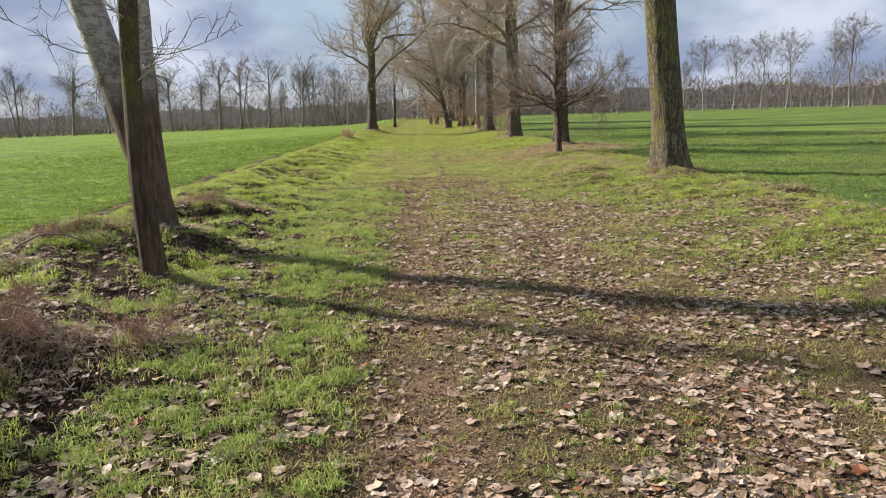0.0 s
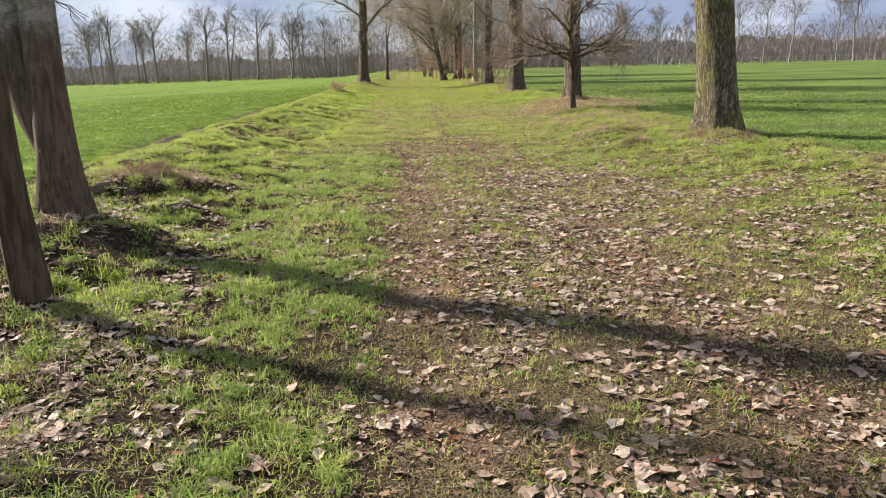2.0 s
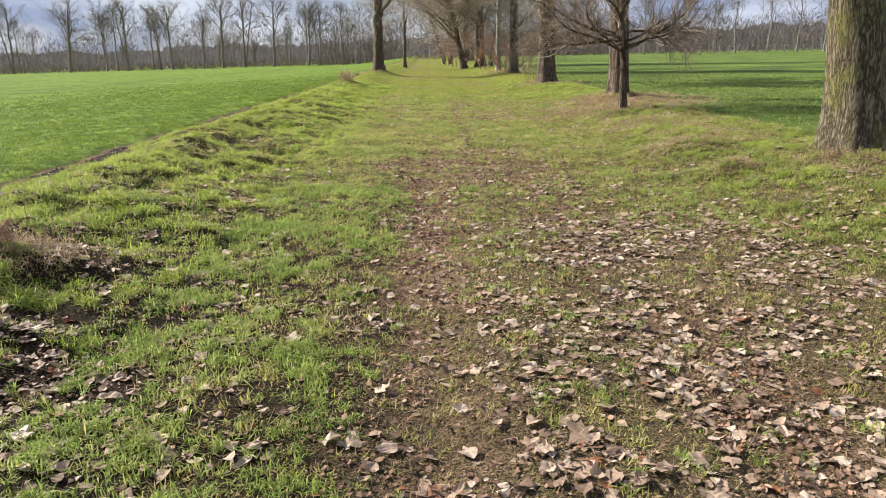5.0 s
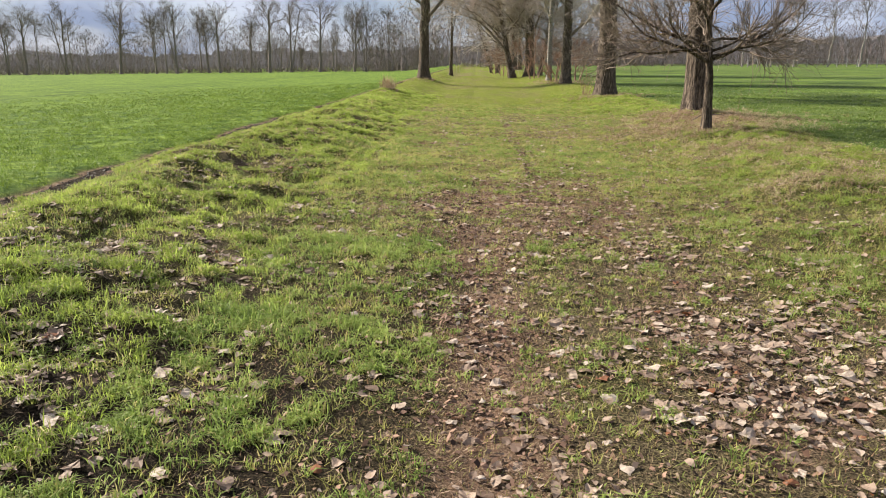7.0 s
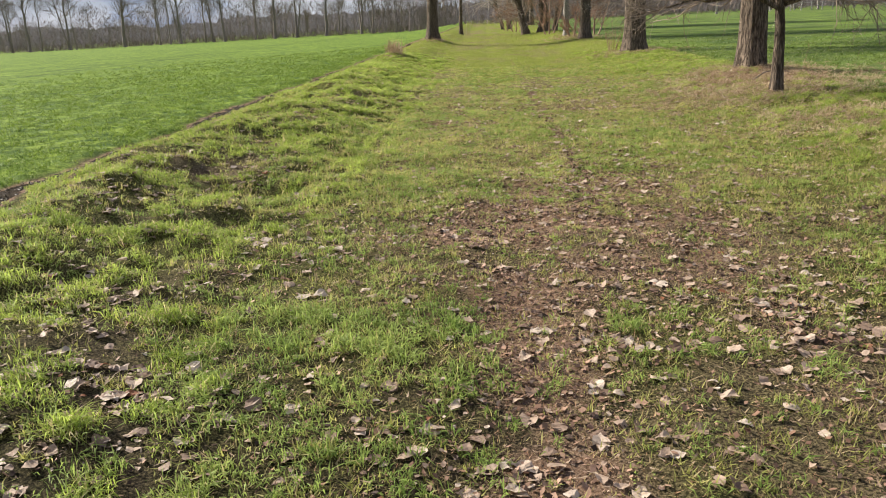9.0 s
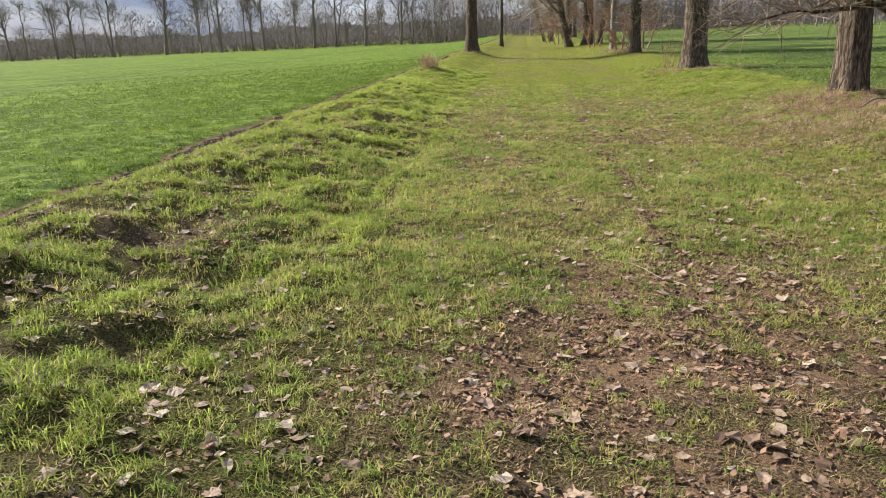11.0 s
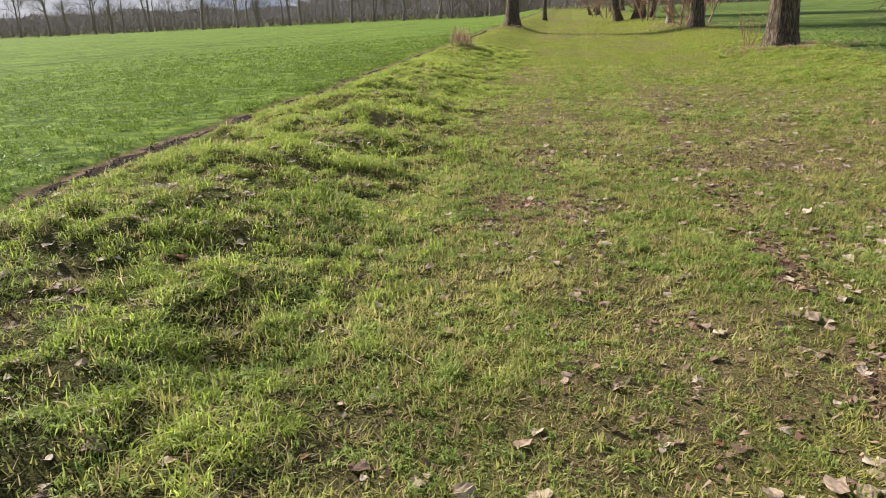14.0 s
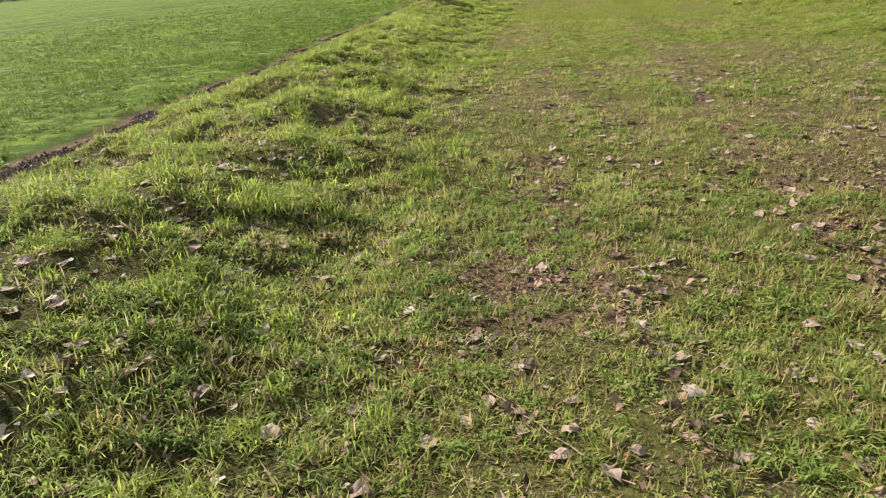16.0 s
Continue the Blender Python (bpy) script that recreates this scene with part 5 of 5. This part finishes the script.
# ---- fallen leaves and twigs ----
def leaf_shape(r, stations):
    """One crumpled leaf about a unit long: a ragged ovate outline round a bent midrib, drawn out to a stalk."""
    t = np.linspace(0, 1, stations)
    n = stations
    half = np.clip(np.interp(t, [0, 0.12, 0.3, 0.52, 0.78, 1.0], [0.012, 0.03, 0.36, 0.42, 0.28, 0.01]), 0.01, 1) * r.uniform(0.75, 1.1)
    blade = half > 0.1
    curl, fold, twist = r.uniform(-0.5, 0.4), r.uniform(-0.15, 0.3), r.uniform(-0.25, 0.25)
    mid = np.stack([t - 0.5, 0.06 * np.sin(t * 4 + r.uniform(0, 6)), curl * (t - 0.5) ** 2 * 1.6 + 0.03 * r.normal(size=n)], -1)
    sides_of_leaf = []
    for sign in (1, -1):
        h = half * r.uniform(0.86, 1.08, n)
        crumple = 0.05 * r.normal(size=n) * blade
        sides_of_leaf.append(mid + np.stack([0.05 * r.normal(size=n) * blade, sign * h, h * fold + sign * twist * (t - 0.5) * h + crumple], -1))
    v = np.concatenate([mid, *sides_of_leaf])
    i = np.arange(n - 1)
    q = np.concatenate([np.stack([i, i + 1, i + n + 1, i + n], -1), np.stack([i + 1, i, i + 2 * n, i + 2 * n + 1], -1)])
    return v, q


def leaves():
    r = np.random.default_rng(930)
    small_shapes, shapes = [leaf_shape(r, 5) for i in range(16)], [leaf_shape(r, 7) for i in range(16)]
    x, y = scatter(r, 230000, -4.4, 5.6, 1.2, 30)
    litter = zones(x, y)[2]
    keep = r.uniform(0, 1, len(x)) < litter * 0.48
    x, y = x[keep], y[keep]
    root = None
    singles = (np.abs(x - 1.1) < 1.3) & (y > 7.0) & (y < 8.4)
    pick = np.flatnonzero(singles)[:290]
    rest = np.setdiff1d(np.arange(len(x)), pick)
    size = 0.024 + 0.085 * r.uniform(0, 1, len(x)) ** 1.9
    z = height(x, y)

    def turn(i):
        return Matrix.Translation((x[i], y[i], z[i] + 0.002 + 0.03 * size[i] + 0.014 * r.uniform())) @ Euler((r.normal(0, 0.15), r.normal(0, 0.15), r.uniform(0, 6.28))).to_matrix().to_4x4() @ Matrix.Scale(size[i], 4)

    verts, quads, base = [], [], 0
    for i in rest:
        sv, sq = (shapes if size[i] > 0.08 else small_shapes)[r.integers(16)]
        m = np.array(turn(i))
        verts.append(sv @ m[:3, :3].T + m[:3, 3])
        quads.append(sq + base)
        base += len(sv)
    root = new("leaf_litter", mesh_from("leaf_litter", np.concatenate(verts), [np.concatenate(quads)], MAT_LEAF, False))
    tagged(root, "scattered dry tan and grey fallen leaves", "leaves", kind="stuff")
    single = [mesh_from("leaf", v, [q], MAT_LEAF, True) for v, q in shapes]
    for i in pick:
        ob = new("leaf", single[r.integers(16)])
        ob.parent = root
        ob.matrix_basis = turn(i)


def stick(x, y, az, length, radius, mat, label, seed, arch=0.02):
    r = np.random.default_rng(seed)
    n = 12
    t = np.linspace(0, 1, n)
    px = x + np.cos(az) * length * t + np.cumsum(r.normal(0, 0.012, n)) * length
    py = y + np.sin(az) * length * t + np.cumsum(r.normal(0, 0.012, n)) * length
    pz = height(px, py) + radius + 0.012 + arch * np.sin(np.pi * t)
    ox, oy, oz = px[0], py[0], pz[0]
    pts = np.stack([px - ox, py - oy, pz - oz], -1)[None]
    v, q = tubes(pts, radius * np.linspace(1, 0.45, n)[None], 6, seed)
    ob = new("fallen_twig", mesh_from("fallen_twig", v, [q], mat, True))
    ob.location = (ox, oy, oz)
    return tagged(ob, label, "twig", "twigs on the ground")


leaves()
stick(-2.3, 5.1, -0.12, 0.95, 0.009, MAT_GREY_TWIG, "thin dark bramble stem lying in the grass", 1, 0.03)
stick(-2.75, 4.2, 1.1, 0.7, 0.006, MAT_STRAW, "dry pale stalk lying in the grass", 2, 0.10)
stick(-2.55, 4.6, 0.5, 0.6, 0.006, MAT_STRAW, "dry pale stalk lying in the grass", 3, 0.12)
stick(-2.9, 4.9, -0.4, 0.8, 0.007, MAT_GREY_TWIG, "thin dark bramble stem lying in the grass", 4, 0.15)
stick(-3.95, 7.4, 0.3, 0.8, 0.012, MAT_GREY_TWIG, "short broken grey branch on the verge", 5, 0.08)
stick(0.55, 18.0, 2.3, 0.75, 0.003, MAT_TWIG, "thin brown twig on the turf", 6, 0.0)
stick(-1.25, 19.9, 2.4, 0.7, 0.003, MAT_TWIG, "thin brown twig on the turf", 7, 0.0)
stick(-0.75, 21.3, 2.2, 0.8, 0.003, MAT_STRAW, "thin pale stalk on the turf", 8, 0.0)
stick(-2.7, 22.3, -0.5, 0.7, 0.003, MAT_STRAW, "thin pale stalk on the turf", 9, 0.0)
stick(4.6, 25.6, 0.5, 1.0, 0.014, MAT_GREY_TWIG, "fallen grey branch in the dead grass", 10, 0.1)
